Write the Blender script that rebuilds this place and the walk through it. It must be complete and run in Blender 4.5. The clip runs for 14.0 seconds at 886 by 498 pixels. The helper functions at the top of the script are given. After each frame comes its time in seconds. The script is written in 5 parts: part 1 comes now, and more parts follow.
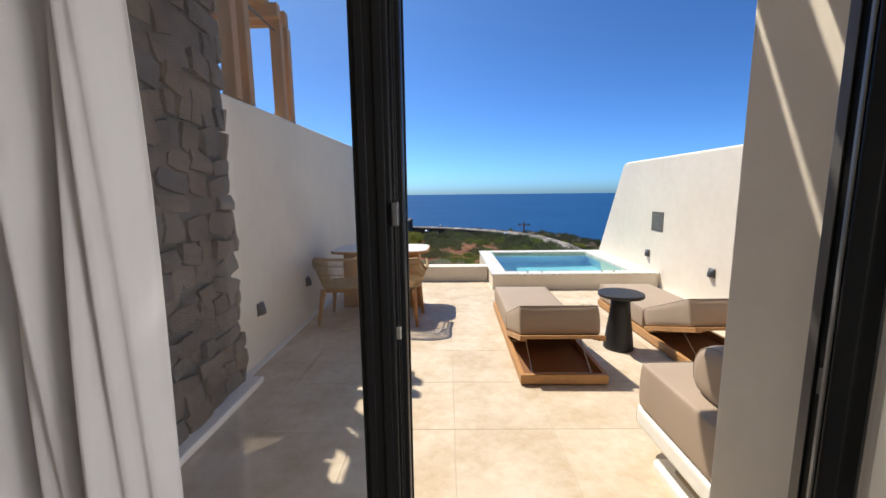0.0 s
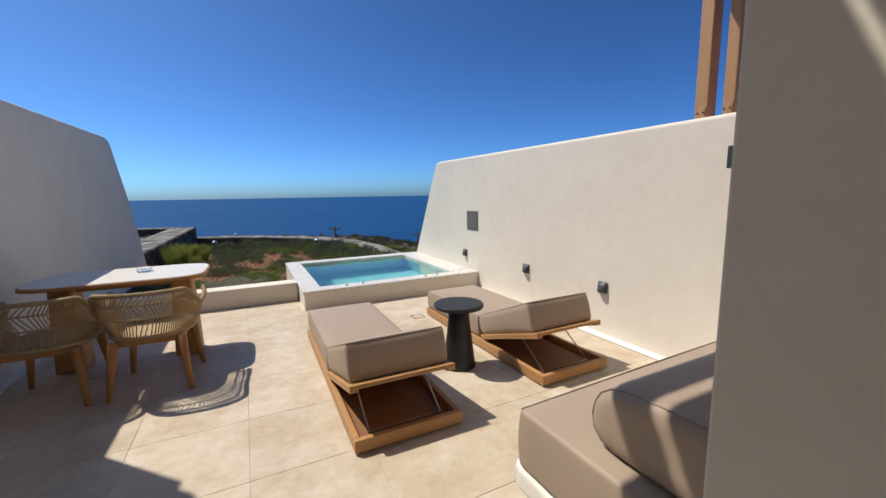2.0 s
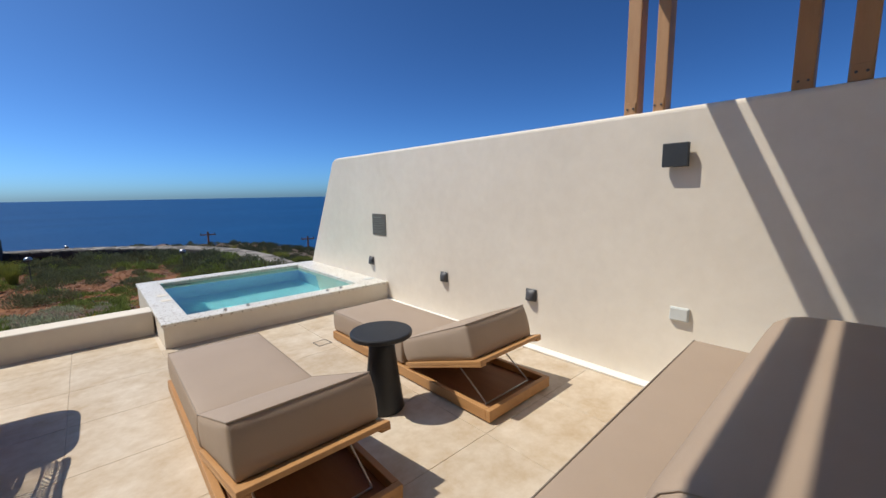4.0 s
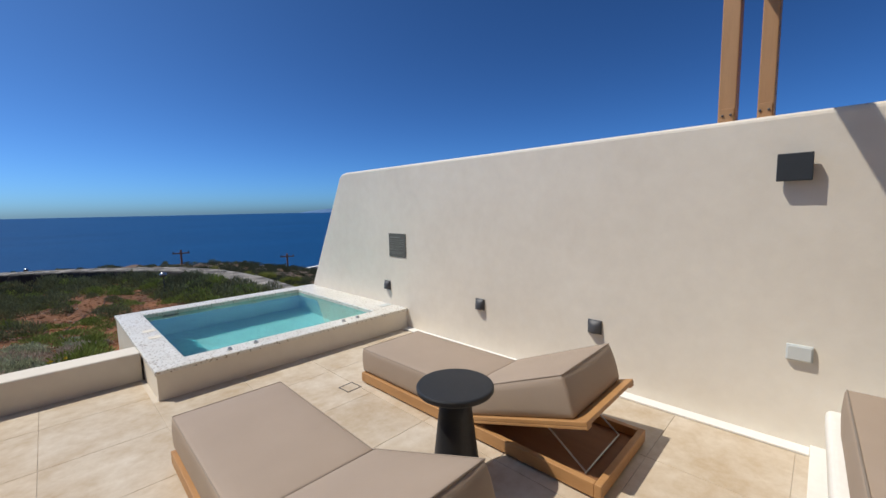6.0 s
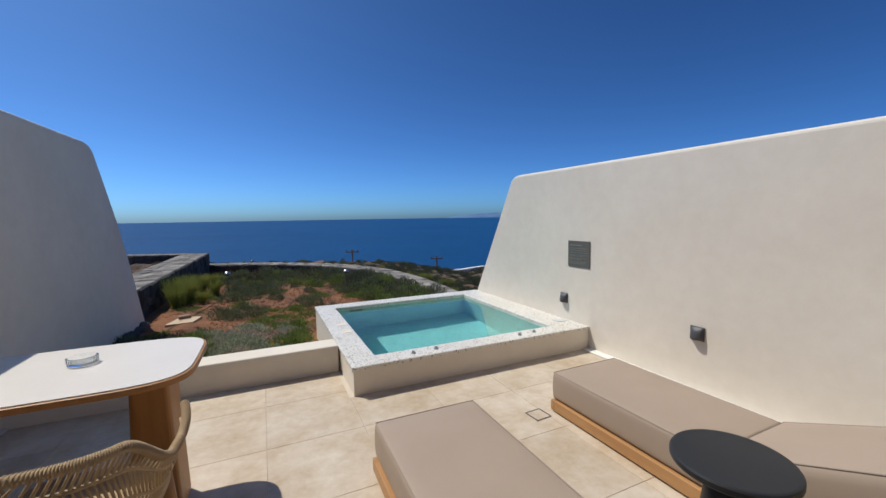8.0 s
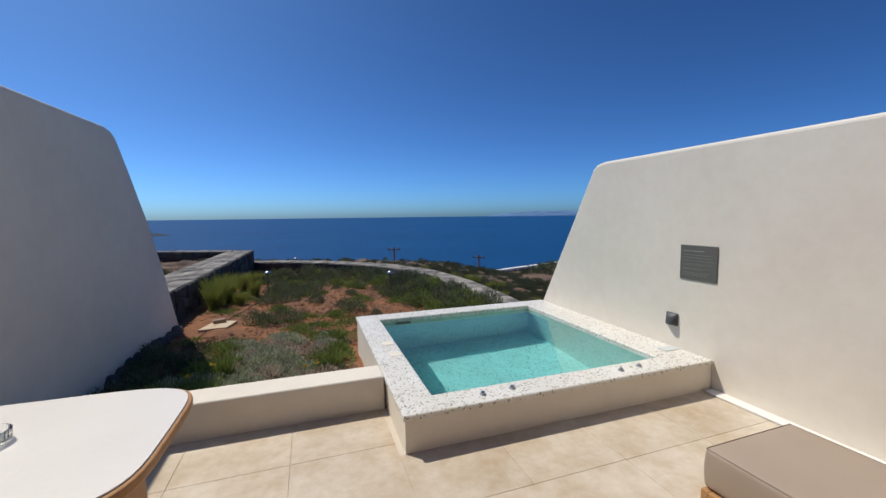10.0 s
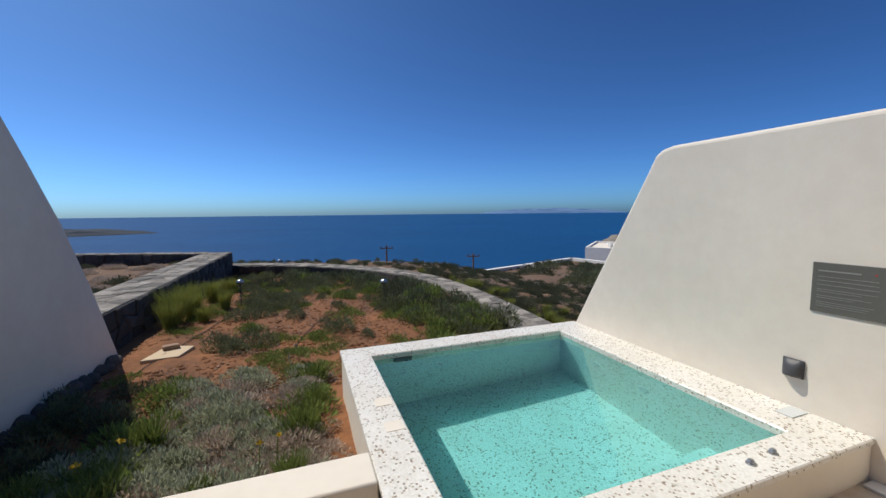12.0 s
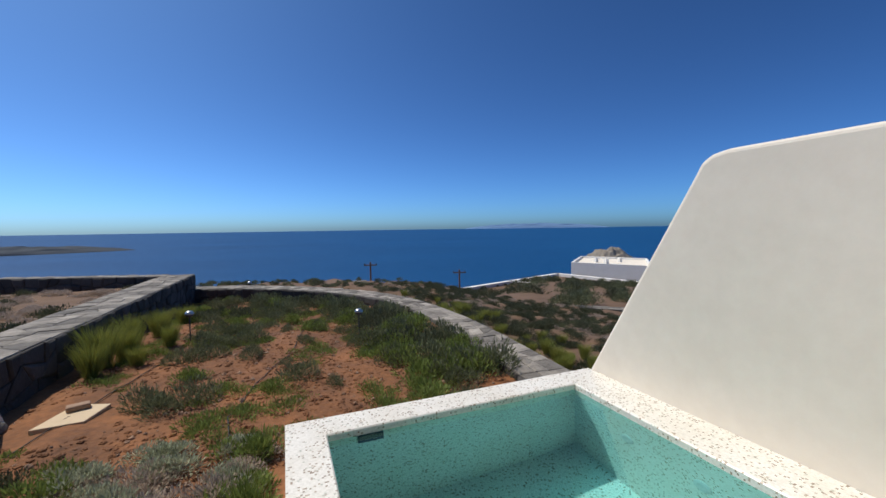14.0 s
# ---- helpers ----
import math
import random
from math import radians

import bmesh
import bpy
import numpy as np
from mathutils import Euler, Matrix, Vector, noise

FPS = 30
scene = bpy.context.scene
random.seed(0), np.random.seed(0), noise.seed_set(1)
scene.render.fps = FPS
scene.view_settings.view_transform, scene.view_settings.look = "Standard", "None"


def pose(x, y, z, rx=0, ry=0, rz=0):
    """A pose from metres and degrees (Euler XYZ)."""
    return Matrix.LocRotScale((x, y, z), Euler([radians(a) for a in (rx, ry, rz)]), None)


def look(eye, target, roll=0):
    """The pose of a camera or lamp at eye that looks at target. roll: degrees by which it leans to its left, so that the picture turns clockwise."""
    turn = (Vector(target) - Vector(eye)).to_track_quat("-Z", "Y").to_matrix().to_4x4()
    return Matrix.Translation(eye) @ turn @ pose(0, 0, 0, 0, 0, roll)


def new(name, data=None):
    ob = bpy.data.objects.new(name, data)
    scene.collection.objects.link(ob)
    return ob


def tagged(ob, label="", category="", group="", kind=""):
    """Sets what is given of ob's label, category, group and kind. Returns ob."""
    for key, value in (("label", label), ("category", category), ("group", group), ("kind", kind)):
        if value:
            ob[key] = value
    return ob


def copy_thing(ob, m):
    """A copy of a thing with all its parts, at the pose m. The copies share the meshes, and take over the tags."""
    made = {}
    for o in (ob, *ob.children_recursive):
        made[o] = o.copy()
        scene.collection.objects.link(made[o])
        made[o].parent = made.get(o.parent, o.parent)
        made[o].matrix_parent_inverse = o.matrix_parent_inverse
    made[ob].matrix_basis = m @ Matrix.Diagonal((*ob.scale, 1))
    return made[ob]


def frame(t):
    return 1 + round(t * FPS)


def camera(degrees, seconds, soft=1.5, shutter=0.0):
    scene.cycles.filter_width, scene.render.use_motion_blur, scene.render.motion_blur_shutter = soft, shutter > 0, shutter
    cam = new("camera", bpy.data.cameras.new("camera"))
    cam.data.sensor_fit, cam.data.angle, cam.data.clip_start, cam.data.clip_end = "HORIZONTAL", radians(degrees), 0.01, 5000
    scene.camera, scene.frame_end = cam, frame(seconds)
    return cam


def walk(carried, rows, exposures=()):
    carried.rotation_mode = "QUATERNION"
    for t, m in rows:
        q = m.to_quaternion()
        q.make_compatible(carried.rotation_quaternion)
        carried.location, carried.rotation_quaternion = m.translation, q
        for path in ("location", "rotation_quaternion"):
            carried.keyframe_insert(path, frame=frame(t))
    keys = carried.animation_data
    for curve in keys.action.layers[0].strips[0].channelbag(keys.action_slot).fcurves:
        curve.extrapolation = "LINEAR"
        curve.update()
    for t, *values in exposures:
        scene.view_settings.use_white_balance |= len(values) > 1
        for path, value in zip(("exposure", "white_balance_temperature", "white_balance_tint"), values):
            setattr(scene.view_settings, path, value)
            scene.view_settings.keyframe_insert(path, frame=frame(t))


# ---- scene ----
cam = camera(97.4, 14.0)
PATH = [
    (0, (0.261, 1.229, 1.429), (0.238, 3.209, 1.146), -0.6),
    (0.5, (0.246, 1.456, 1.414), (0.639, 3.397, 1.131), -0.8),
    (1, (0.267, 1.665, 1.402), (0.922, 3.533, 1.118), -0.8),
    (1.5, (0.286, 1.875, 1.392), (1.085, 3.687, 1.112), -0.8),
    (2, (0.377, 2.052, 1.38), (1.266, 3.821, 1.101), -0.9),
    (2.5, (0.462, 2.194, 1.367), (1.422, 3.925, 1.091), -0.9),
    (3, (0.527, 2.288, 1.357), (1.588, 3.959, 1.069), -0.9),
    (5.3, (0.478, 3.213, 1.413), (2.009, 4.474, 1.158), -1.1),
    (5.5, (0.449, 3.273, 1.4), (1.956, 4.568, 1.17), -1.0),
    (6, (0.443, 3.388, 1.408), (1.862, 4.782, 1.203), -1.1),
    (6.5, (0.455, 3.497, 1.405), (1.758, 5.003, 1.221), -1.2),
    (7, (0.456, 3.624, 1.415), (1.607, 5.25, 1.238), -1.1),
    (7.5, (0.399, 3.746, 1.408), (1.376, 5.482, 1.237), -1.0),
    (8, (0.334, 3.907, 1.404), (1.172, 5.716, 1.239), -0.9),
    (8.2, (0.315, 3.983, 1.407), (1.117, 5.808, 1.24), -0.8),
    (10.3, (0.494, 4.949, 1.386), (1.136, 6.835, 1.213), -0.7),
    (10.5, (0.528, 5.064, 1.394), (1.169, 6.95, 1.217), -0.7),
    (11, (0.577, 5.323, 1.401), (1.218, 7.208, 1.217), -0.6),
    (11.5, (0.593, 5.586, 1.416), (1.247, 7.467, 1.233), -0.6),
    (12, (0.638, 5.86, 1.423), (1.322, 7.73, 1.238), -0.6),
    (12.5, (0.711, 6.12, 1.418), (1.436, 7.976, 1.24), -0.5),
    (13, (0.776, 6.34, 1.445), (1.541, 8.18, 1.271), -0.7),
    (13.5, (0.868, 6.529, 1.449), (1.651, 8.364, 1.303), -0.8),
    (14, (0.951, 6.637, 1.482), (1.707, 8.486, 1.374), -0.8),
]
EXPOSURES = [(0.0, 0.47, 6850, 10), (0.5, 0.37, 6850, 10), (1.0, 0.33, 6750, 10), (1.5, 0.24, 6650, 10), (2.0, 0.06, 6650, 10), (3.0, 0.02, 6650, 10),
             (5.5, -0.17, 6470, 10), (7.5, -0.20, 6420, 10), (10.5, -0.16, 6570, 10), (12.5, -0.09, 6700, 10), (14.0, -0.04, 6750, 10)]
walk(cam, [(t, look(eye, target, roll)) for t, eye, target, roll in PATH], EXPOSURES)

# ---- light ----
SUN_AZ, SUN_EL = radians(-43.7), radians(57.5)   # from +y, clockwise
world = bpy.data.worlds.new("sky")
scene.world = world
world.use_nodes = True
wt = world.node_tree
sky = wt.nodes.new("ShaderNodeTexSky")
sky.sky_type, sky.sun_disc = "NISHITA", False
sky.sun_elevation, sky.sun_rotation = SUN_EL, SUN_AZ % (2 * math.pi)
sky.altitude = 0
sky.air_density, sky.dust_density, sky.ozone_density = 0.5, 1.0, 10.0
tint = wt.nodes.new("ShaderNodeMix")
tint.data_type, tint.blend_type = "RGBA", "MULTIPLY"
tint.inputs[0].default_value, tint.inputs[7].default_value = 1.0, (0.76, 1.06, 1.07, 1)
deep = wt.nodes.new("ShaderNodeGamma")      # a clear, deep-blue sky
deep.inputs[1].default_value = 1.3
wt.links.new(sky.outputs[0], deep.inputs[0])
wt.links.new(deep.outputs[0], tint.inputs[6])
wt.links.new(tint.outputs[2], wt.nodes["Background"].inputs[0])
wt.nodes["Background"].inputs[1].default_value = 0.090
sun = new("sun", bpy.data.lights.new("sun", "SUN"))
sun.data.energy, sun.data.angle, sun.data.color = 4.15, radians(0.53), (1.0, 0.935, 0.83)
to_sun = Vector((math.sin(SUN_AZ) * math.cos(SUN_EL), math.cos(SUN_AZ) * math.cos(SUN_EL), math.sin(SUN_EL)))
sun.matrix_world = look(to_sun * 50, (0, 0, 0))
# fill lamp added in an unseen side-wall opening, daylight-coloured, to brighten the curtain
fill_lamp = new("room_fill", bpy.data.lights.new("room_fill", "AREA"))
fill_lamp.data.shape, fill_lamp.data.size, fill_lamp.data.size_y, fill_lamp.data.energy, fill_lamp.data.color = "RECTANGLE", 2.0, 1.9, 33.0, (0.95, 0.97, 1.0)
fill_lamp.data.spread = radians(95)
fill_lamp.matrix_world = look((3.38, -0.35, 1.35), (-1.0, 0.5, 1.25))


# ---- materials ----
def ramp_node(nt, stops, source):
    r = nt.nodes.new("ShaderNodeValToRGB")
    el = r.color_ramp.elements
    while len(el) < len(stops):
        el.new(0.5)
    for e, (p, c) in zip(el, stops):
        e.position, e.color = p, (*c, 1)
    nt.links.new(source, r.inputs[0])
    return r.outputs[0]


def noise_node(nt, vec, scale, detail=4, rough=0.55):
    n = nt.nodes.new("ShaderNodeTexNoise")
    n.inputs["Scale"].default_value, n.inputs["Detail"].default_value, n.inputs["Roughness"].default_value = scale, detail, rough
    if vec is not None:
        nt.links.new(vec, n.inputs["Vector"])
    return n.outputs["Fac"]


def mix_node(nt, a, b, fac, mode="MIX"):
    m = nt.nodes.new("ShaderNodeMix")
    m.data_type, m.blend_type = "RGBA", mode
    for sock, v in ((m.inputs[0], fac), (m.inputs[6], a), (m.inputs[7], b)):
        if isinstance(v, (int, float)):
            sock.default_value = v
        elif isinstance(v, tuple):
            sock.default_value = (*v, 1)
        else:
            nt.links.new(v, sock)
    return m.outputs[2]


def math_node(nt, op, a, b=0.0):
    m = nt.nodes.new("ShaderNodeMath")
    m.operation = op
    for sock, v in zip(m.inputs, (a, b)):
        if isinstance(v, (int, float)):
            sock.default_value = v
        else:
            nt.links.new(v, sock)
    return m.outputs[0]


def material(name, base, second=None, large=1.5, fine=40.0, rough=0.7, bump=0.15, bump_scale=None, metal=0.0, contrast=0.5,
             stretch=None, spec=0.5, per_object=0.0, per_island=0.0, world_space=True, palette=None):
    """A surface with colour variation at two scales, and fine relief."""
    m = bpy.data.materials.new(name)
    m.use_nodes = True
    nt = m.node_tree
    b = nt.nodes["Principled BSDF"]
    second = second or tuple(c * 0.8 for c in base)
    if world_space:
        g = nt.nodes.new("ShaderNodeNewGeometry")
        vec = g.outputs["Position"]
    else:
        g = nt.nodes.new("ShaderNodeTexCoord")
        vec = g.outputs["Object"]
    if stretch:
        mp = nt.nodes.new("ShaderNodeMapping")
        mp.inputs["Scale"].default_value = stretch
        nt.links.new(vec, mp.inputs["Vector"])
        vec = mp.outputs["Vector"]
    n1, n2 = noise_node(nt, vec, large), noise_node(nt, vec, fine, 5, 0.65)
    f = math_node(nt, "ADD", math_node(nt, "MULTIPLY", n1, 0.6), math_node(nt, "MULTIPLY", n2, 0.4))
    lo, hi = 0.5 - 0.25 * contrast - 0.08, 0.5 + 0.25 * contrast + 0.08
    col = ramp_node(nt, [(lo, base), (hi, second)], f)
    if per_object or per_island:
        if per_object:
            src = nt.nodes.new("ShaderNodeObjectInfo").outputs["Random"]
        else:
            src = nt.nodes.new("ShaderNodeNewGeometry").outputs["Random Per Island"]
        amount = per_object or per_island
        shade = ramp_node(nt, [(0.0, (1 - amount,) * 3), (1.0, (1 + amount * 0.3,) * 3)], src)
        col = mix_node(nt, col, shade, 1.0, "MULTIPLY")
    if palette:
        src = nt.nodes.new("ShaderNodeObjectInfo").outputs["Random"]
        col = mix_node(nt, col, ramp_node(nt, [(k / (len(palette) - 1), c) for k, c in enumerate(palette)], src), 1.0, "MULTIPLY")
    nt.links.new(col, b.inputs["Base Color"])
    b.inputs["Roughness"].default_value, b.inputs["Metallic"].default_value = rough, metal
    b.inputs["Specular IOR Level"].default_value = spec
    if bump:
        bp = nt.nodes.new("ShaderNodeBump")
        bp.inputs["Strength"].default_value, bp.inputs["Distance"].default_value = bump, 0.02
        nt.links.new(noise_node(nt, vec, bump_scale or fine, 6, 0.6), bp.inputs["Height"])
        nt.links.new(bp.outputs[0], b.inputs["Normal"])
    return m


def glass_material(name, colour=(1, 1, 1), ior=1.45, rough=0.0, ripple=0.0):
    m = bpy.data.materials.new(name)
    m.use_nodes = True
    nt = m.node_tree
    b = nt.nodes["Principled BSDF"]
    b.inputs["Base Color"].default_value = (*colour, 1)
    b.inputs["Transmission Weight"].default_value, b.inputs["IOR"].default_value, b.inputs["Roughness"].default_value = 1.0, ior, rough
    if ripple:
        g = nt.nodes.new("ShaderNodeNewGeometry")
        bp = nt.nodes.new("ShaderNodeBump")
        bp.inputs["Strength"].default_value, bp.inputs["Distance"].default_value = ripple, 0.03
        nt.links.new(noise_node(nt, g.outputs["Position"], 5.0, 2), bp.inputs["Height"])
        nt.links.new(bp.outputs[0], b.inputs["Normal"])
    return m


def mosaic_material(name, light, dark, cell=0.02, share=0.2):
    """Small square glass tiles, some of them dark, with grout lines."""
    m = bpy.data.materials.new(name)
    m.use_nodes = True
    nt = m.node_tree
    b = nt.nodes["Principled BSDF"]
    g = nt.nodes.new("ShaderNodeNewGeometry")
    sc = nt.nodes.new("ShaderNodeVectorMath")
    sc.operation = "SCALE"
    sc.inputs["Scale"].default_value = 1 / cell
    nt.links.new(g.outputs["Position"], sc.inputs[0])
    off = nt.nodes.new("ShaderNodeVectorMath")
    off.operation = "ADD"
    off.inputs[1].default_value = (0.37, 0.37, 0.37)
    nt.links.new(sc.outputs[0], off.inputs[0])
    fl = nt.nodes.new("ShaderNodeVectorMath")
    fl.operation = "FLOOR"
    nt.links.new(off.outputs[0], fl.inputs[0])
    wn = nt.nodes.new("ShaderNodeTexWhiteNoise")
    nt.links.new(fl.outputs[0], wn.inputs["Vector"])
    pick = nt.nodes.new("ShaderNodeValToRGB")
    pick.color_ramp.interpolation = "CONSTANT"
    stops = [(0.0, dark[0]), (share * 0.4, dark[1]), (share * 0.75, dark[2]), (share, light[0]), (0.55, light[1]), (0.8, light[2])]
    while len(pick.color_ramp.elements) < len(stops):
        pick.color_ramp.elements.new(0.5)
    for e, (p, c) in zip(pick.color_ramp.elements, stops):
        e.position, e.color = p, (*c, 1)
    nt.links.new(wn.outputs["Value"], pick.inputs[0])
    stain = ramp_node(nt, [(0.3, (0.9, 0.88, 0.84)), (0.7, (1, 1, 1))], noise_node(nt, g.outputs["Position"], 3.0))
    col = mix_node(nt, pick.outputs[0], stain, 1.0, "MULTIPLY")
    fr = nt.nodes.new("ShaderNodeVectorMath")
    fr.operation = "FRACTION"
    nt.links.new(off.outputs[0], fr.inputs[0])
    sp = nt.nodes.new("ShaderNodeSeparateXYZ")
    nt.links.new(fr.outputs[0], sp.inputs[0])
    edge = None
    for k in range(3):
        d = math_node(nt, "ABSOLUTE", math_node(nt, "SUBTRACT", sp.outputs[k], 0.5))
        edge = d if edge is None else math_node(nt, "MAXIMUM", edge, d)
    groove = math_node(nt, "LESS_THAN", edge, 0.45)
    nt.links.new(col, b.inputs["Base Color"])
    b.inputs["Roughness"].default_value = 0.35
    bp = nt.nodes.new("ShaderNodeBump")
    bp.inputs["Strength"].default_value, bp.inputs["Distance"].default_value = 0.25, 0.002
    nt.links.new(groove, bp.inputs["Height"])
    nt.links.new(bp.outputs[0], b.inputs["Normal"])
    return m


PLASTER = material("plaster", (0.82, 0.76, 0.655), (0.71, 0.645, 0.545), 1.4, 8, 0.85, 0.05, 25, contrast=0.5)
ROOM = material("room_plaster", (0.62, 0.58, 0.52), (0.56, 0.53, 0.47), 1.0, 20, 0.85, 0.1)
WHITE = material("white_render", (0.84, 0.82, 0.77), (0.76, 0.73, 0.67), 2.0, 30, 0.75, 0.1)
TRAVERTINE = material("travertine", (0.675, 0.595, 0.485), (0.45, 0.335, 0.21), 2.6, 13, 0.6, 0.04, 70, contrast=0.38, per_object=0.07)
GROUT = material("grout", (0.60, 0.53, 0.44), (0.54, 0.475, 0.39), rough=0.9)
TAUPE = material("taupe_fabric", (0.405, 0.312, 0.236), (0.352, 0.27, 0.202), 3.0, 300, 0.62, 0.12, 500, contrast=0.6)
WELT = material("fabric_welt", (0.35, 0.28, 0.22), (0.31, 0.25, 0.195), 3.0, 300, 0.7, 0)
PIPING = material("piping", (0.28, 0.23, 0.185), rough=0.7, bump=0)
TEAK = material("teak", (0.52, 0.285, 0.115), (0.38, 0.19, 0.07), 3.0, 26, 0.5, 0.08, 60, stretch=(6, 0.7, 6), contrast=0.7)
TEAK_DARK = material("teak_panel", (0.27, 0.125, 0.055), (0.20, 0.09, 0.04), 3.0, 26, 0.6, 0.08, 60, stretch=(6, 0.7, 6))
PINE = material("pergola_wood", (0.50, 0.285, 0.135), (0.39, 0.205, 0.09), 3.0, 22, 0.6, 0.1, 60, stretch=(8, 8, 0.8), contrast=0.8)
PINE_LONG = material("pergola_beam_wood", (0.50, 0.285, 0.135), (0.39, 0.205, 0.09), 3.0, 22, 0.6, 0.1, 60, stretch=(0.8, 8, 8), contrast=0.8)
CHAIR_WOOD = material("chair_wood", (0.47, 0.24, 0.085), (0.36, 0.17, 0.055), 4.0, 30, 0.5, 0.08, 60, stretch=(8, 8, 1))
ROPE = material("rope", (0.49, 0.355, 0.205), (0.35, 0.245, 0.135), 5.0, 220, 0.8, 0.3, 300)
TABLE_TOP = material("table_top", (0.78, 0.74, 0.68), (0.72, 0.68, 0.62), 3.0, 60, 0.4, 0.03)
BLACK = material("black_metal", (0.012, 0.015, 0.018), (0.022, 0.022, 0.024), 4.0, 120, 0.5, 0.08, 200)
DOOR = material("door_frame", (0.006, 0.006, 0.007), (0.010, 0.010, 0.010), 3.0, 150, 0.42, 0.04, 200, spec=0.13)
ALU = material("grey_aluminium", (0.16, 0.155, 0.15), (0.13, 0.125, 0.12), 4, 120, 0.4, 0.03, 200, metal=0.4)
STEEL = material("steel", (0.52, 0.52, 0.52), rough=0.3, metal=1.0, bump=0.02)
FIXTURE = material("fixture_grey", (0.075, 0.075, 0.078), (0.055, 0.055, 0.06), 6, 150, 0.5, 0.1)
SLATE = material("slate_metal", (0.028, 0.034, 0.040), (0.038, 0.044, 0.05), 6, 100, 0.5, 0.05)
SIGN = material("sign_grey", (0.125, 0.125, 0.105), (0.105, 0.105, 0.09), 6, 100, 0.6, 0.03)
SIGN_TEXT = material("sign_text", (0.30, 0.30, 0.27), rough=0.7, bump=0)
SIGN_MARK = material("sign_mark", (0.55, 0.05, 0.04), rough=0.7, bump=0)
OUTLET = material("outlet_plastic", (0.62, 0.64, 0.62), (0.56, 0.59, 0.57), rough=0.35, bump=0)
CURTAIN = material("curtain_voile", (0.78, 0.76, 0.75), (0.70, 0.68, 0.67), 4, 260, 0.85, 0.1, 400)
STONE = material("wall_stone", (0.075, 0.070, 0.067), (0.22, 0.19, 0.16), 5.0, 35, 0.9, 0.9, 18, contrast=0.9, palette=[(0.62, 0.60, 0.62), (1.2, 1.08, 0.95), (0.85, 0.82, 0.84), (1.05, 0.88, 0.72), (0.66, 0.65, 0.70), (1.1, 1.06, 1.0)])
MORTAR = material("dark_mortar", (0.07, 0.065, 0.06), (0.12, 0.11, 0.10), 5, 40, 0.95, 0.5, 40)
HOUSE_MORTAR = material("house_mortar", (0.06, 0.055, 0.05), (0.11, 0.10, 0.09), 5, 40, 0.95, 0.6, 40)
FLAG = material("flagstone", (0.40, 0.365, 0.315), (0.15, 0.135, 0.12), 5.0, 24, 0.9, 0.8, 26, contrast=0.4, per_island=0.6)
BASALT = material("dark_stone", (0.035, 0.034, 0.033), (0.11, 0.10, 0.092), 5.0, 30, 0.95, 0.6, 25, contrast=0.9, per_island=0.5)
CORK = material("board", (0.62, 0.49, 0.33), (0.52, 0.40, 0.26), 4, 60, 0.8, 0.1)
HOSE = material("black_hose", (0.02, 0.02, 0.02), rough=0.6, bump=0)
GLASS = glass_material("window_glass", (0.99, 1.0, 0.995), 1.7)
ASH_GLASS = glass_material("ashtray_glass", (0.95, 0.97, 0.96), 1.45)
WATER = glass_material("pool_water", (0.047, 0.35, 0.43), 1.33, 0.0, 0.06)
MOSAIC = mosaic_material("mosaic", ((0.80, 0.78, 0.72), (0.74, 0.72, 0.66), (0.84, 0.82, 0.77)), ((0.30, 0.235, 0.165), (0.48, 0.40, 0.31), (0.50, 0.51, 0.44)), 0.0105, 0.105)


def voile(name):
    """Thin woven cloth that lets some light through."""
    m = material(name, (0.63, 0.60, 0.595), (0.56, 0.53, 0.53), 4, 260, 0.85, 0.1, 400)
    nt = m.node_tree
    tr = nt.nodes.new("ShaderNodeBsdfTranslucent")
    tr.inputs[0].default_value = (0.8, 0.78, 0.76, 1)
    ms = nt.nodes.new("ShaderNodeMixShader")
    ms.inputs[0].default_value = 0.4
    nt.links.new(nt.nodes["Principled BSDF"].outputs[0], ms.inputs[1])
    nt.links.new(tr.outputs[0], ms.inputs[2])
    nt.links.new(ms.outputs[0], nt.nodes["Material Output"].inputs[0])
    return m


def leaf_material(name, base, second):
    m = material(name, base, second, 2.0, 60, 0.7, 0, contrast=0.8, per_island=0.45, spec=0.25)
    nt = m.node_tree
    b = nt.nodes["Principled BSDF"]
    tr = nt.nodes.new("ShaderNodeBsdfTranslucent")
    nt.links.new(b.inputs["Base Color"].links[0].from_socket, tr.inputs[0])
    ms = nt.nodes.new("ShaderNodeMixShader")
    ms.inputs[0].default_value = 0.3
    nt.links.new(b.outputs[0], ms.inputs[1])
    nt.links.new(tr.outputs[0], ms.inputs[2])
    nt.links.new(ms.outputs[0], nt.nodes["Material Output"].inputs[0])
    return m


VOILE = voile("curtain_voile")
LEAF_GREY = leaf_material("leaf_grey_green", (0.13, 0.155, 0.075), (0.21, 0.225, 0.13))
LEAF_GREEN = leaf_material("leaf_green", (0.17, 0.235, 0.055), (0.28, 0.34, 0.10))
LEAF_DARK = leaf_material("leaf_dark", (0.085, 0.10, 0.055), (0.13, 0.14, 0.085))
LEAF_DRY = leaf_material("leaf_dry", (0.46, 0.355, 0.275), (0.64, 0.54, 0.45))
LEAF_SILVER = leaf_material("leaf_silver", (0.54, 0.56, 0.42), (0.38, 0.42, 0.26))
GRASS_GOLD = leaf_material("grass_gold", (0.36, 0.37, 0.09), (0.24, 0.28, 0.06))
FLOWER = material("flower_yellow", (0.62, 0.45, 0.03), rough=0.7, bump=0)
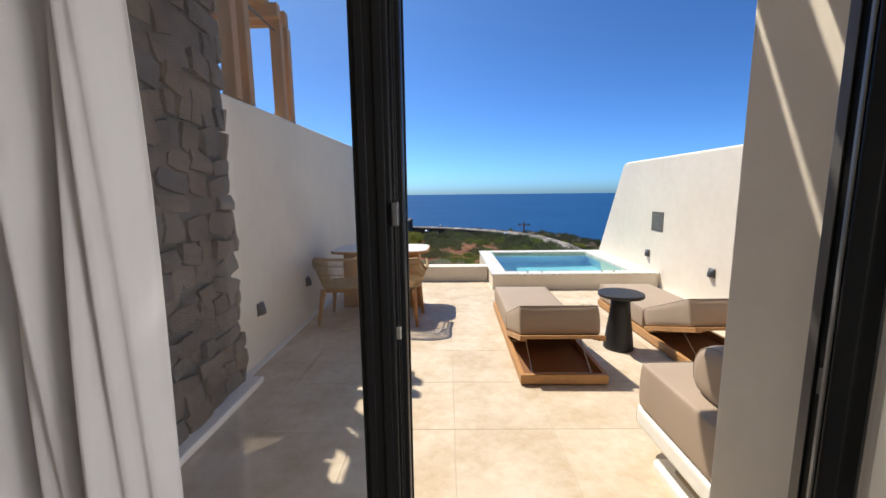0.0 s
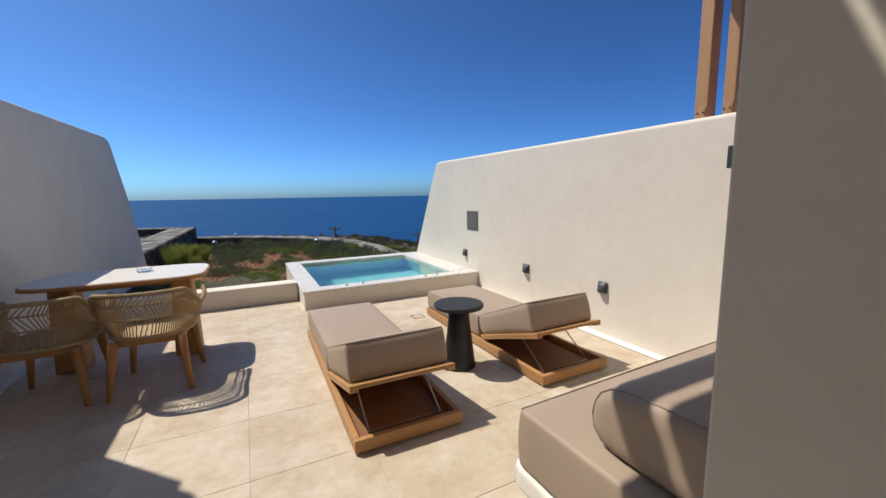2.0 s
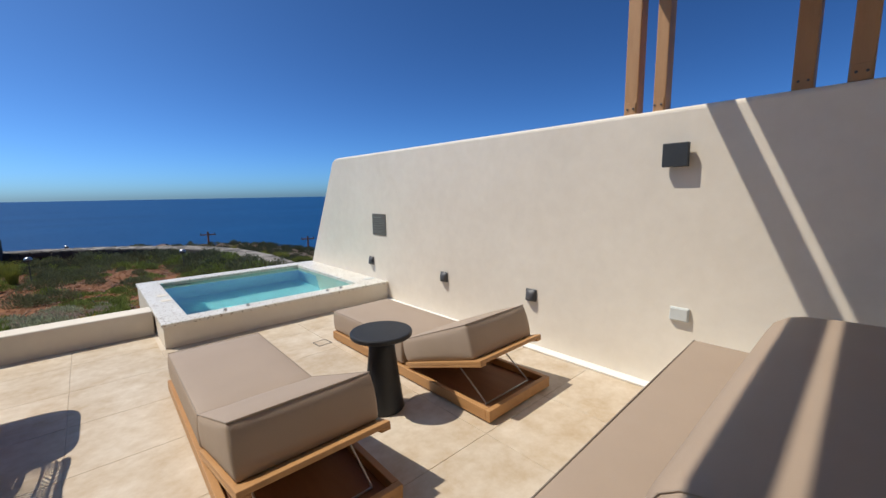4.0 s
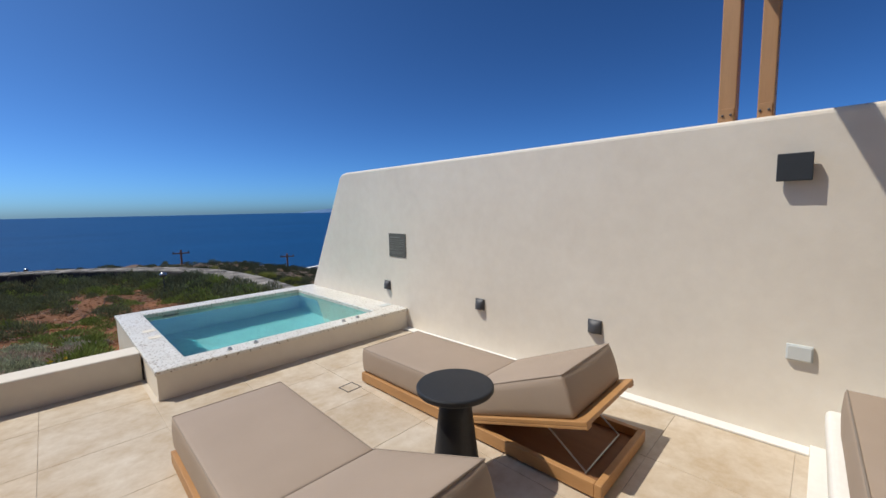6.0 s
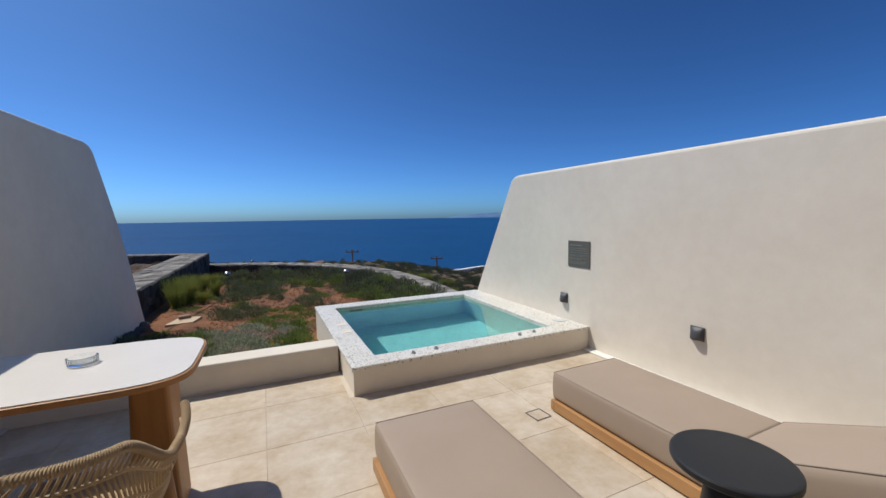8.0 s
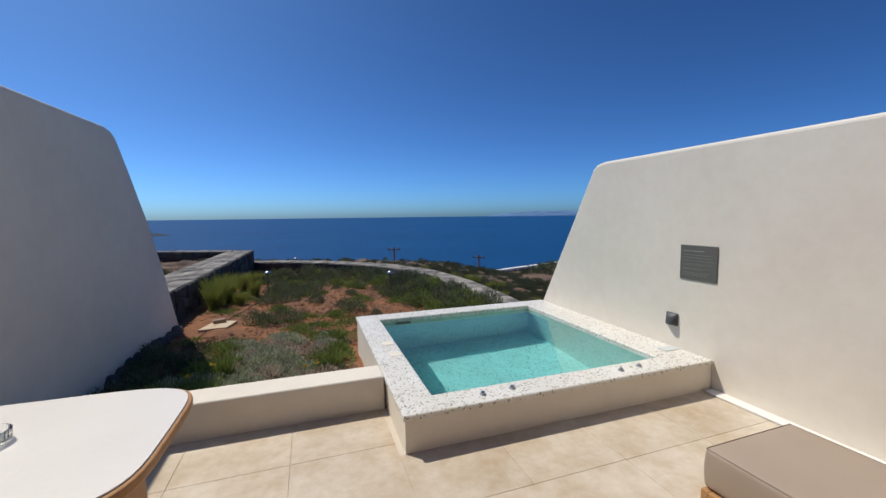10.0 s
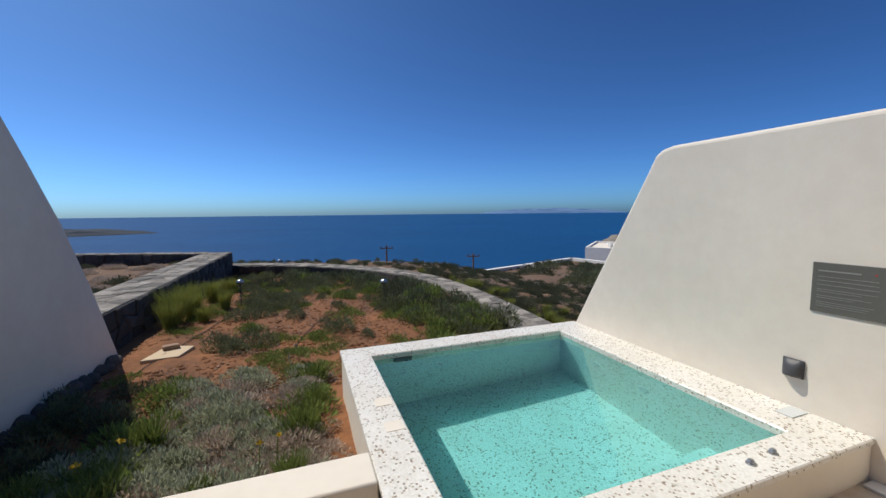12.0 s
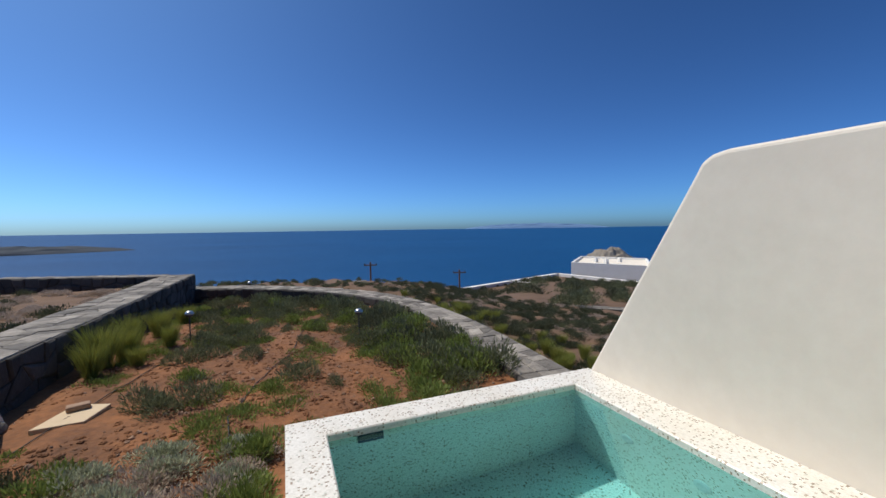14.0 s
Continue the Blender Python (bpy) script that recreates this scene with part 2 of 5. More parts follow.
SOIL = material("red_soil", (0.30, 0.122, 0.045), (0.07, 0.034, 0.019), 1.6, 17, 0.95, 1.0, 12, contrast=0.45)
DARK_SOIL = material("brown_soil", (0.18, 0.105, 0.06), (0.095, 0.06, 0.038), 0.9, 6, 0.95, 0.8, 8)
PEBBLE = material("pebble", (0.26, 0.13, 0.07), (0.40, 0.29, 0.21), 5, 40, 0.9, 0.3, per_island=0.4)


def sea_material():
    m = bpy.data.materials.new("sea")
    m.use_nodes = True
    nt = m.node_tree
    b = nt.nodes["Principled BSDF"]
    g = nt.nodes.new("ShaderNodeNewGeometry")
    mp = nt.nodes.new("ShaderNodeMapping")
    mp.inputs["Scale"].default_value = (1, 2.2, 1)
    nt.links.new(g.outputs["Position"], mp.inputs[0])
    n = noise_node(nt, mp.outputs[0], 0.006, 5)
    nt.links.new(ramp_node(nt, [(0.3, (0.002, 0.052, 0.160)), (0.7, (0.004, 0.070, 0.20))], n), b.inputs["Base Color"])
    b.inputs["Roughness"].default_value = 0.55
    b.inputs["Specular IOR Level"].default_value = 0.10
    bp = nt.nodes.new("ShaderNodeBump")
    bp.inputs["Strength"].default_value, bp.inputs["Distance"].default_value = 0.6, 1.0
    nt.links.new(noise_node(nt, mp.outputs[0], 0.25, 6, 0.7), bp.inputs["Height"])
    nt.links.new(bp.outputs[0], b.inputs["Normal"])
    return m


SEA = sea_material()
# far land colours have the blue of the air haze mixed in
HAZE_LAND = material("hazed_land", (0.10, 0.115, 0.13), (0.085, 0.095, 0.11), 0.004, 0.05, 1.0, 0, spec=0.0)
HAZE_MOUNTAIN = material("hazed_mountain", (0.14, 0.24, 0.40), (0.13, 0.23, 0.39), 0.001, 0.01, 1.0, 0, spec=0.0)
ROCK = material("rock", (0.33, 0.29, 0.235), (0.15, 0.13, 0.105), 0.15, 1.2, 0.95, 0.8, 1.5, contrast=0.9)


# ---- building helpers ----
def mesh_of(name, bm, mat):
    me = bpy.data.meshes.new(name)
    bm.normal_update()
    bm.to_mesh(me)
    bm.free()
    if mat:
        me.materials.append(mat)
    return me


def part(name, bm, mat, parent=None, label="", m=None, smooth=False):
    me = bm if isinstance(bm, bpy.types.Mesh) else mesh_of(name, bm, mat)
    if smooth:
        for p in me.polygons:
            p.use_smooth = True
    ob = new(name, me)
    if parent is not None:
        ob.parent = parent
    if m is not None:
        ob.matrix_basis = m
    if label:
        ob["label"] = label
    return ob


def thing(name, m, label, category, group=""):
    ob = new(name)
    ob.empty_display_size = 0.1
    ob.matrix_basis = m
    return tagged(ob, label, category, group)


def box(x0, x1, y0, y1, z0, z1, bevel=0.0, segs=2, bm=None):
    made = bm or bmesh.new()
    b = bmesh.new()
    bmesh.ops.create_cube(b, size=1.0)
    for v in b.verts:
        v.co = Vector(((x0 + x1) / 2 + v.co.x * (x1 - x0), (y0 + y1) / 2 + v.co.y * (y1 - y0), (z0 + z1) / 2 + v.co.z * (z1 - z0)))
    if bevel:
        bmesh.ops.bevel(b, geom=b.edges[:], offset=bevel, segments=segs, profile=0.5, affect="EDGES")
    if bm is None:
        made.free()
        return b
    tmp = bpy.data.meshes.new("t")
    b.to_mesh(tmp)
    b.free()
    made.from_mesh(tmp)
    bpy.data.meshes.remove(tmp)
    return made


def prism(points, depth, axis="x", at=0.0, bevel=0.0, segs=3):
    """A flat outline pulled to a depth. axis x: the outline is (y, z); y: (x, z); z: (x, y)."""
    b = bmesh.new()
    place = {"x": lambda p, d: (d, p[0], p[1]), "y": lambda p, d: (p[0], d, p[1]), "z": lambda p, d: (p[0], p[1], d)}[axis]
    lo = [b.verts.new(place(p, at)) for p in points]
    hi = [b.verts.new(place(p, at + depth)) for p in points]
    n = len(points)
    b.faces.new(lo)
    b.faces.new(hi[::-1])
    for i in range(n):
        b.faces.new((lo[i], hi[i], hi[(i + 1) % n], lo[(i + 1) % n]))
    bmesh.ops.recalc_face_normals(b, faces=b.faces[:])
    if bevel:
        bmesh.ops.bevel(b, geom=b.edges[:], offset=bevel, segments=segs, profile=0.5, affect="EDGES")
    return b


def turned(profile, n=40):
    """A turned body from (radius, z) pairs."""
    b = bmesh.new()
    rings = []
    for r, z in profile:
        rings.append([b.verts.new((r * math.cos(2 * math.pi * i / n), r * math.sin(2 * math.pi * i / n), z)) for i in range(n)])
    for a, c in zip(rings, rings[1:]):
        for i in range(n):
            b.faces.new((a[i], a[(i + 1) % n], c[(i + 1) % n], c[i]))
    b.faces.new(rings[0][::-1])
    b.faces.new(rings[-1])
    return b


def tube(points, r, n=8, bm=None, taper=None):
    """A round rod along points."""
    b = bm or bmesh.new()
    pts = [Vector(p) for p in points]
    rings = []
    for i, p in enumerate(pts):
        d = (pts[min(i + 1, len(pts) - 1)] - pts[max(i - 1, 0)]).normalized()
        side = d.cross(Vector((0, 0, 1)))
        if side.length < 1e-3:
            side = Vector((1, 0, 0))
        side.normalize()
        up = side.cross(d)
        rr = r if taper is None else r + (taper - r) * i / (len(pts) - 1)
        rings.append([b.verts.new(p + rr * (math.cos(2 * math.pi * k / n) * side + math.sin(2 * math.pi * k / n) * up)) for k in range(n)])
    for a, c in zip(rings, rings[1:]):
        for k in range(n):
            b.faces.new((a[k], a[(k + 1) % n], c[(k + 1) % n], c[k]))
    b.faces.new(rings[0][::-1])
    b.faces.new(rings[-1])
    return b


def structure(name, bm, mat, label, category, smooth=False):
    return tagged(part(name, bm, mat, smooth=smooth), label, category, kind="structure")


def cushion(w, d, h, r=0.03, puff=0.012):
    """An upholstered block, corner at the origin, slightly crowned."""
    b = box(0, w, 0, d, 0, h)
    bmesh.ops.subdivide_edges(b, edges=b.edges[:], cuts=7, use_grid_fill=True)
    for v in b.verts:
        x, y, z = v.co.x / w, v.co.y / d, v.co.z / h
        if z > 0.99:
            v.co.z += puff * max(0.0, math.sin(math.pi * x) * math.sin(math.pi * y)) ** 0.5
        if x < 0.01 or x > 0.99:
            v.co.x += (1 if x > 0.5 else -1) * puff * 0.5 * math.sin(math.pi * max(0, min(1, z)))
        if y < 0.01 or y > 0.99:
            v.co.y += (1 if y > 0.5 else -1) * puff * 0.5 * math.sin(math.pi * max(0, min(1, z)))
    sharp = [e for e in b.edges if len(e.link_faces) == 2 and e.calc_face_angle(0) > 0.9]
    bmesh.ops.bevel(b, geom=sharp, offset=r, segments=3, profile=0.5, affect="EDGES")
    return b


# ---- large structure ----
LX, RX = -1.365, 3.39          # faces of the side walls
FY0, FY1 = 2.09, 2.458        # facade
PZ = 0.237                    # pool rim

floor = structure("floor", prism([(LX - 0.1, 2.05), (RX + 0.1, 2.05), (RX + 0.1, 6.93), (0.93, 6.93), (0.93, 7.50), (LX - 0.1, 7.50)], 0.0965, "z", -0.10), GROUT, "beige travertine terrace floor of large square tiles", "floor")
room_floor = structure("floor_room", box(-2.2, 3.4, -2.6, 2.045, -0.10, 0.0), TRAVERTINE, "pale stone floor of the room behind the door", "floor")

left_wall = structure("wall_left", prism([(4.0, -0.6), (11.40, -0.6), (11.17, -0.11), (10.72, 0.73), (10.32, 1.36), (9.93, 1.87), (9.72, 2.13), (9.65, 2.215), (9.55, 2.262), (9.42, 2.278), (4.0, 2.17)], -0.34, "x", LX, 0.025, 3), PLASTER,
                      "cream plastered terrace wall with a slanting end", "wall")
right_wall = structure("wall_right", prism([(2.42, -0.6), (9.73, -0.6), (8.345, 1.80), (8.31, 1.868), (8.245, 1.912), (8.15, 1.929), (2.42, 1.897)], 0.34, "x", RX, 0.03, 3), PLASTER,
                       "cream plastered terrace wall with a slanting rounded end", "wall")
facade_right = structure("wall_facade", box(1.162, RX + 0.34, FY0, FY1, 0, 3.3, 0.008, 2), PLASTER, "cream plastered house wall beside the door", "wall")
structure("wall_facade_left", box(-1.9, -0.86, FY0, FY1, 0, 3.3), PLASTER, "plastered house wall beside the door", "wall")
structure("lintel", box(-0.86, 1.165, FY0 + 0.003, FY1 - 0.003, 2.36, 3.3), PLASTER, "plastered wall over the terrace door", "wall")
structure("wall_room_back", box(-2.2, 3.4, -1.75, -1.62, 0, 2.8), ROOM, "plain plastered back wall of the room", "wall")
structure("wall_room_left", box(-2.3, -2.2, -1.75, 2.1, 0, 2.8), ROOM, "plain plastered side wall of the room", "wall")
# pieces leave an unseen opening, made only for the added fill lamp
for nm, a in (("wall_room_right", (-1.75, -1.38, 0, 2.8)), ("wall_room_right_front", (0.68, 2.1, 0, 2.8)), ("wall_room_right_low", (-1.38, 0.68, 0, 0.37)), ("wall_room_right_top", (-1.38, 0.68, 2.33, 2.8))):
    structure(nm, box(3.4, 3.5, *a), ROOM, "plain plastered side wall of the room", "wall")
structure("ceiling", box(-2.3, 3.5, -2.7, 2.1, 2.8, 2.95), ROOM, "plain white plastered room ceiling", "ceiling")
structure("skirting", box(RX - 0.095, RX - 0.001, 3.375, 6.885, 0.0005, 0.014, 0.003), WHITE, "white skirting strip along the terrace wall", "skirting")
structure("skirting_left", box(LX + 0.001, LX + 0.06, 4.085, 7.48, 0.0005, 0.014, 0.003), WHITE, "white skirting strip along the terrace wall", "skirting")
structure("plinth", box(-1.30, -1.163, 2.462, 4.062, 0.0, 0.05, 0.012), WHITE, "white plinth strip under the stone wall", "plinth")
structure("parapet", box(LX + 0.002, 0.917, 7.484, 7.722, -0.6, 0.242, 0.014, 3), PLASTER, "low cream plastered parapet between terrace and garden", "parapet")


# pool: an open basin with a mosaic rim
def pool():
    root = thing("plunge_pool", pose(0, 0, 0), "square plunge pool with speckled mosaic rim and turquoise water", "pool")
    x0, x1, y0, y1 = 0.918, 3.388, 6.89, 9.275
    i0, i1, j0, j1 = 1.155, 3.045, 7.10, 9.04
    zf = -0.72
    for a in ((x0 + .012, x1, y0 + .012, j0 - .012, -0.6, PZ - 0.022), (x0 + .012, x1, j1 + .012, y1 - .012, -0.9, PZ - 0.022),
              (x0 + .012, i0 - .012, j0 - .012, j1 + .012, -0.9, PZ - 0.022), (i1 + .012, x1, j0 - .012, j1 + .012, -0.9, PZ - 0.022)):
        part("basin_wall", box(*a), PLASTER, root, "cream plastered outside")
    rim = bmesh.new()
    loops = []
    for (ax, bx, ay, by, z) in ((x0, x1, y0, y1, PZ - 0.03), (x0, x1, y0, y1, PZ - 0.006), (x0 + .006, x1, y0 + .006, y1 - .006, PZ),
                                (i0 - .008, i1 + .008, j0 - .008, j1 + .008, PZ), (i0, i1, j0, j1, PZ - 0.008), (i0, i1, j0, j1, zf)):
        loops.append([rim.verts.new(p) for p in ((ax, ay, z), (bx, ay, z), (bx, by, z), (ax, by, z))])
    for a, c in zip(loops, loops[1:]):
        for k in range(4):
            rim.faces.new((a[k], a[(k + 1) % 4], c[(k + 1) % 4], c[k]))
    rim.faces.new(loops[-1])
    bmesh.ops.recalc_face_normals(rim, faces=rim.faces[:])
    lining = part("mosaic_lining", rim, MOSAIC, root, "white mosaic with brown and grey speckles")
    part("step", box(2.50, i1 - 0.001, j0 + 0.001, 7.52, zf + 0.001, -0.42, 0.012), MOSAIC, root, "mosaic step under water")
    w = bmesh.new()
    bmesh.ops.create_grid(w, x_segments=2, y_segments=2, size=0.5)
    for v in w.verts:
        v.co = Vector(((i0 + i1) / 2 + v.co.x * (i1 - i0 - 0.002), (j0 + j1) / 2 + v.co.y * (j1 - j0 - 0.002), 0.192))
    water = part("water", w, WATER, root, "clear turquoise water")
    water.visible_shadow = False
    part("skimmer", box(1.34, 1.50, j1 - 0.02, j1 + 0.002, 0.10, 0.186, 0.004), FIXTURE, root, "grey skimmer box")
    for x, y in ((1.463, 6.985), (1.683, 7.0), (2.575, 6.985), (2.76, 7.0)):
        k = part("air_valve", turned([(0.022, 0), (0.022, 0.005), (0.014, 0.008), (0.015, 0.016), (0.011, 0.022)], 16), STEEL, root, "small steel valve", pose(x, y, PZ))
    for y, z in ((8.02, -0.12), (8.53, -0.12)):
        part("jet", turned([(0.05, 0), (0.05, 0.006), (0.03, 0.012), (0.012, 0.008)], 20), OUTLET, root, "white round water jet", pose(i1, y, z, 0, -90, 0))
    for y in (7.91, 8.21):
        part("repair_patch", box(1.035, 1.135, y - 0.05, y + 0.05, PZ + 0.0006, PZ + 0.003, 0.001), PLASTER, root, "beige patch on the rim")
    return root


pool()
tagged(part("notice_card", box(3.22, 3.37, 7.165, 7.255, PZ + 0.001, PZ + 0.006, 0.002), OUTLET), "small white printed card lying on the pool rim", "card")


# ---- ground and sea ----
ARC = [(-1.75, 19.35), (-0.3, 18.85), (1.0, 18.05), (2.1, 17.0), (2.95, 15.8), (3.42, 14.4), (3.6, 12.7), (3.58, 11.2), (3.5, 9.75)]


def arc_point(s):
    """A point and its tangent on the curved garden wall, s in 0..1 (Catmull-Rom)."""
    n = len(ARC) - 1
    f = min(max(s, 0.0), 0.9999) * n
    i, u = int(f), f - int(f)
    p = [Vector(ARC[min(max(i + k, 0), n)]) for k in (-1, 0, 1, 2)]

    def at(t):
        return 0.5 * ((2 * p[1]) + (p[2] - p[0]) * t + (2 * p[0] - 5 * p[1] + 4 * p[2] - p[3]) * t * t + (3 * p[1] - p[0] - 3 * p[2] + p[3]) * t ** 3)
    d = at(min(u + 0.01, 1.0)) - at(max(u - 0.01, 0.0))
    return at(u), d.normalized()


ARC_FINE = [arc_point(k / 60)[0] for k in range(61)]


def outside(x, y):
    """Metres beyond the curved garden wall (negative: inside the garden)."""
    best, sign = 1e9, -1
    for k in range(60):
        a, b = ARC_FINE[k], ARC_FINE[k + 1]
        ab, ap = b - a, Vector((x, y)) - a
        u = min(max(ap.dot(ab) / ab.length_squared, 0), 1)
        d = (ap - ab * u).length
        if d < best:
            best, sign = d, (1 if ab.x * ap.y - ab.y * ap.x > 0 else -1)
    return best * sign


def ground_z(x, y):
    fine = 0.05 * noise.noise((x * 1.3, y * 1.3, 0)) + 0.03 * noise.noise((x * 3.1, y * 3.1, 3))
    d = math.hypot(x - 1.0, y - 7.0)
    if y < 7.0 or (x > 3.8 and y < 9.9):
        o = max(0.0, x - 3.8) if x > 3.8 else 0.0
        if x < -1.5:
            return -0.3 + fine
    else:
        o = outside(x, y)
    if x < -1.7 and y < 19.3:
        return 0.02 + fine
    z = -0.17 + fine - 0.05 * max(0.0, min(y, 19.5) - 13.0)
    if o > 0:
        turn = math.atan2(x - 1.0, max(y - 7.0, 0.01))          # 0: straight ahead
        w = min(max((turn - 0.30) / 0.30, 0.0), 1.0)
        slope = 0.05 * (1 - w) + 0.105 * w
        drop = (0.30 + 0.25 * w) * min(o / 0.5, 1.0) + 0.38 * (1 - w) * max(o - 7.0, 0.0)
        z = -0.20 + fine * 2 - drop - slope * max(o - 0.5, 0.0) - 0.0016 * max(o - 30, 0.0) ** 2 * w
    return max(z, -15.0)


def ground():
    def steps(a, b, s):
        return list(np.arange(a, b - 1e-6, s))
    xs = [-600, -300, -150, -80, -50, -30, -20, -14, -10, -8, -6.5, -5, -4, -3, -2.3] + steps(-1.7, 1.0, 0.15) + steps(1.0, 3.6, 0.13) + steps(3.6, 8.0, 0.2) + \
        [8, 8.5, 9, 9.6, 10.4, 11.4, 12.5, 14, 16, 18, 21, 25, 30, 36, 44, 54, 66, 80, 110, 160, 240, 400, 600]
    ys = [-60, -30, -12, -4, 2, 5, 7.0] + [7.55] + steps(7.7, 9.2, 0.15) + [9.2] + steps(9.35, 21.0, 0.17) + \
        [21, 21.6, 22.4, 23.4, 25, 27, 30, 34, 39, 45, 52, 60, 70, 82, 100, 130, 180, 260]
    verts = [(x, y, ground_z(x, y)) for y in ys for x in xs]
    faces, brown = [], []
    nx = len(xs)
    for j in range(len(ys) - 1):
        for i in range(nx - 1):
            cx, cy = (xs[i] + xs[i + 1]) / 2, (ys[j] + ys[j + 1]) / 2
            if -2.4 < cx < 3.6 and cy < 7.5 or 1.0 < cx < 3.6 and cy < 9.2:
                continue
            a = j * nx + i
            faces.append((a, a + 1, a + nx + 1, a + nx))
            brown.append(cx < -1.7 or (cy > 7 and outside(cx, cy) > 0.2) or cx > 3.8)
    me = bpy.data.meshes.new("ground")
    me.from_pydata(verts, [], faces)
    me.materials.append(SOIL)
    me.materials.append(DARK_SOIL)
    for p, other in zip(me.polygons, brown):
        p.use_smooth, p.material_index = True, int(other)
    tagged(new("ground", me), "red-brown bare garden soil on a hillside above the sea", "ground", kind="structure")


ground()
sea = bmesh.new()
bmesh.ops.create_grid(sea, x_segments=1, y_segments=1, size=4900)
bmesh.ops.translate(sea, verts=sea.verts[:], vec=(0, 0, -14))
structure("water", sea, SEA, "deep blue open sea reaching the horizon", "sea")


# ---- terrace things ----
def lounger(m, lift, hy):
    root = thing("sun_lounger", m, "oak-framed sun lounger with taupe cushions, its backrest raised", "sun lounger", "sun loungers by the pool")
    w, l = 0.65, 1.97
    for x in (0, w - 0.035):
        part("side_rail", box(x - w / 2, x + 0.035 - w / 2, 0.035, l - 0.035, 0.012, 0.085, 0.004), TEAK, root)
    for y in (0, l - 0.035):
        part("end_rail", box(-w / 2, w / 2, y, y + 0.035, 0.012, 0.085, 0.004), TEAK, root)
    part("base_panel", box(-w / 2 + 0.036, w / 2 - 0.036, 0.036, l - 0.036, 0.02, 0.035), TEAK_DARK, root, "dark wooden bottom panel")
    for x in (-w / 2 + 0.06, w / 2 - 0.06):
        for y in (0.06, l - 0.06):
            part("foot", turned([(0.02, 0), (0.02, 0.02)], 12), BLACK, root, "", pose(x, y, 0))
    part("deck", box(-w / 2 + 0.036, w / 2 - 0.036, hy, l - 0.036, 0.060, 0.078, 0.002), TEAK, root, "wooden deck under the cushion")
    seat = part("seat_cushion", cushion(0.615, 1.907 - hy, 0.192, 0.018, 0.010), TAUPE, root, "taupe seat cushion", pose(-0.3075, hy + 0.065, 0.09), True)
    def welt(w, d, h):
        e = 0.005
        ring = [(e, e, h), (w - e, e, h), (w - e, d - e, h), (e, d - e, h), (e, e, h)]
        return tube(ring, 0.0032, 6)
    part("piping", welt(0.615, 1.907 - hy, 0.189), WELT, seat)
    a = lift
    back = part("backrest_frame", box(-w / 2 + 0.003, w / 2 - 0.003, -0.79, 0.0, 0.0, 0.024, 0.004), TEAK, root, "raised wooden backrest board", pose(0, hy, 0.105, -a, 0, 0))
    pad, line = cushion(0.615, 0.72, 0.17, 0.018, 0.012), welt(0.615, 0.72, 0.167)
    for v in pad.verts[:] + line.verts[:]:                      # thicker towards the head
        v.co.z *= 1.0 + 0.33 * (1.0 - v.co.y / 0.72)
    part("backrest_cushion", pad, TAUPE, back, "taupe back cushion", pose(-0.3075, -0.722, 0.025), True)
    part("piping", line, WELT, back, m=pose(-0.3075, -0.722, 0.025))
    for x in (-w / 2 + 0.003, w / 2 - 0.053):
        part("backrest_rail", box(x, x + 0.05, -0.785, -0.04, -0.016, -0.0003, 0.003), TEAK, back)
    s, c = math.sin(radians(a)), math.cos(radians(a))
    for x in (-w / 2 + 0.10, w / 2 - 0.10):
        top = (x, hy - 0.46 * c, 0.103 + 0.46 * s)
        part("prop", tube([top, (x + 0.01, 0.12, 0.045)], 0.005), STEEL, root, "thin steel prop")
    part("prop_bar", tube([(-w / 2 + 0.10, 0.12, 0.045), (w / 2 - 0.09, 0.12, 0.045)], 0.005), STEEL, root)
    return root


lounger(pose(1.123, 3.963, 0, 0, 0, -0.8), 17.0, 0.83)
lounger(pose(2.497, 4.072, 0, 0, 0, 0.4), 18.5, 0.82)

st = thing("side_table", pose(1.833, 4.686, 0), "black metal side table with a round top on a conical foot", "side table")
part("foot", turned([(0.128, 0), (0.132, 0.008), (0.128, 0.03), (0.107, 0.2), (0.086, 0.38), (0.079, 0.488)], 48), BLACK, st, "", smooth=True)
part("tabletop", turned([(0.18, 0.488), (0.193, 0.491), (0.197, 0.497), (0.197, 0.514), (0.193, 0.520), (0.186, 0.522)], 64), BLACK, st)


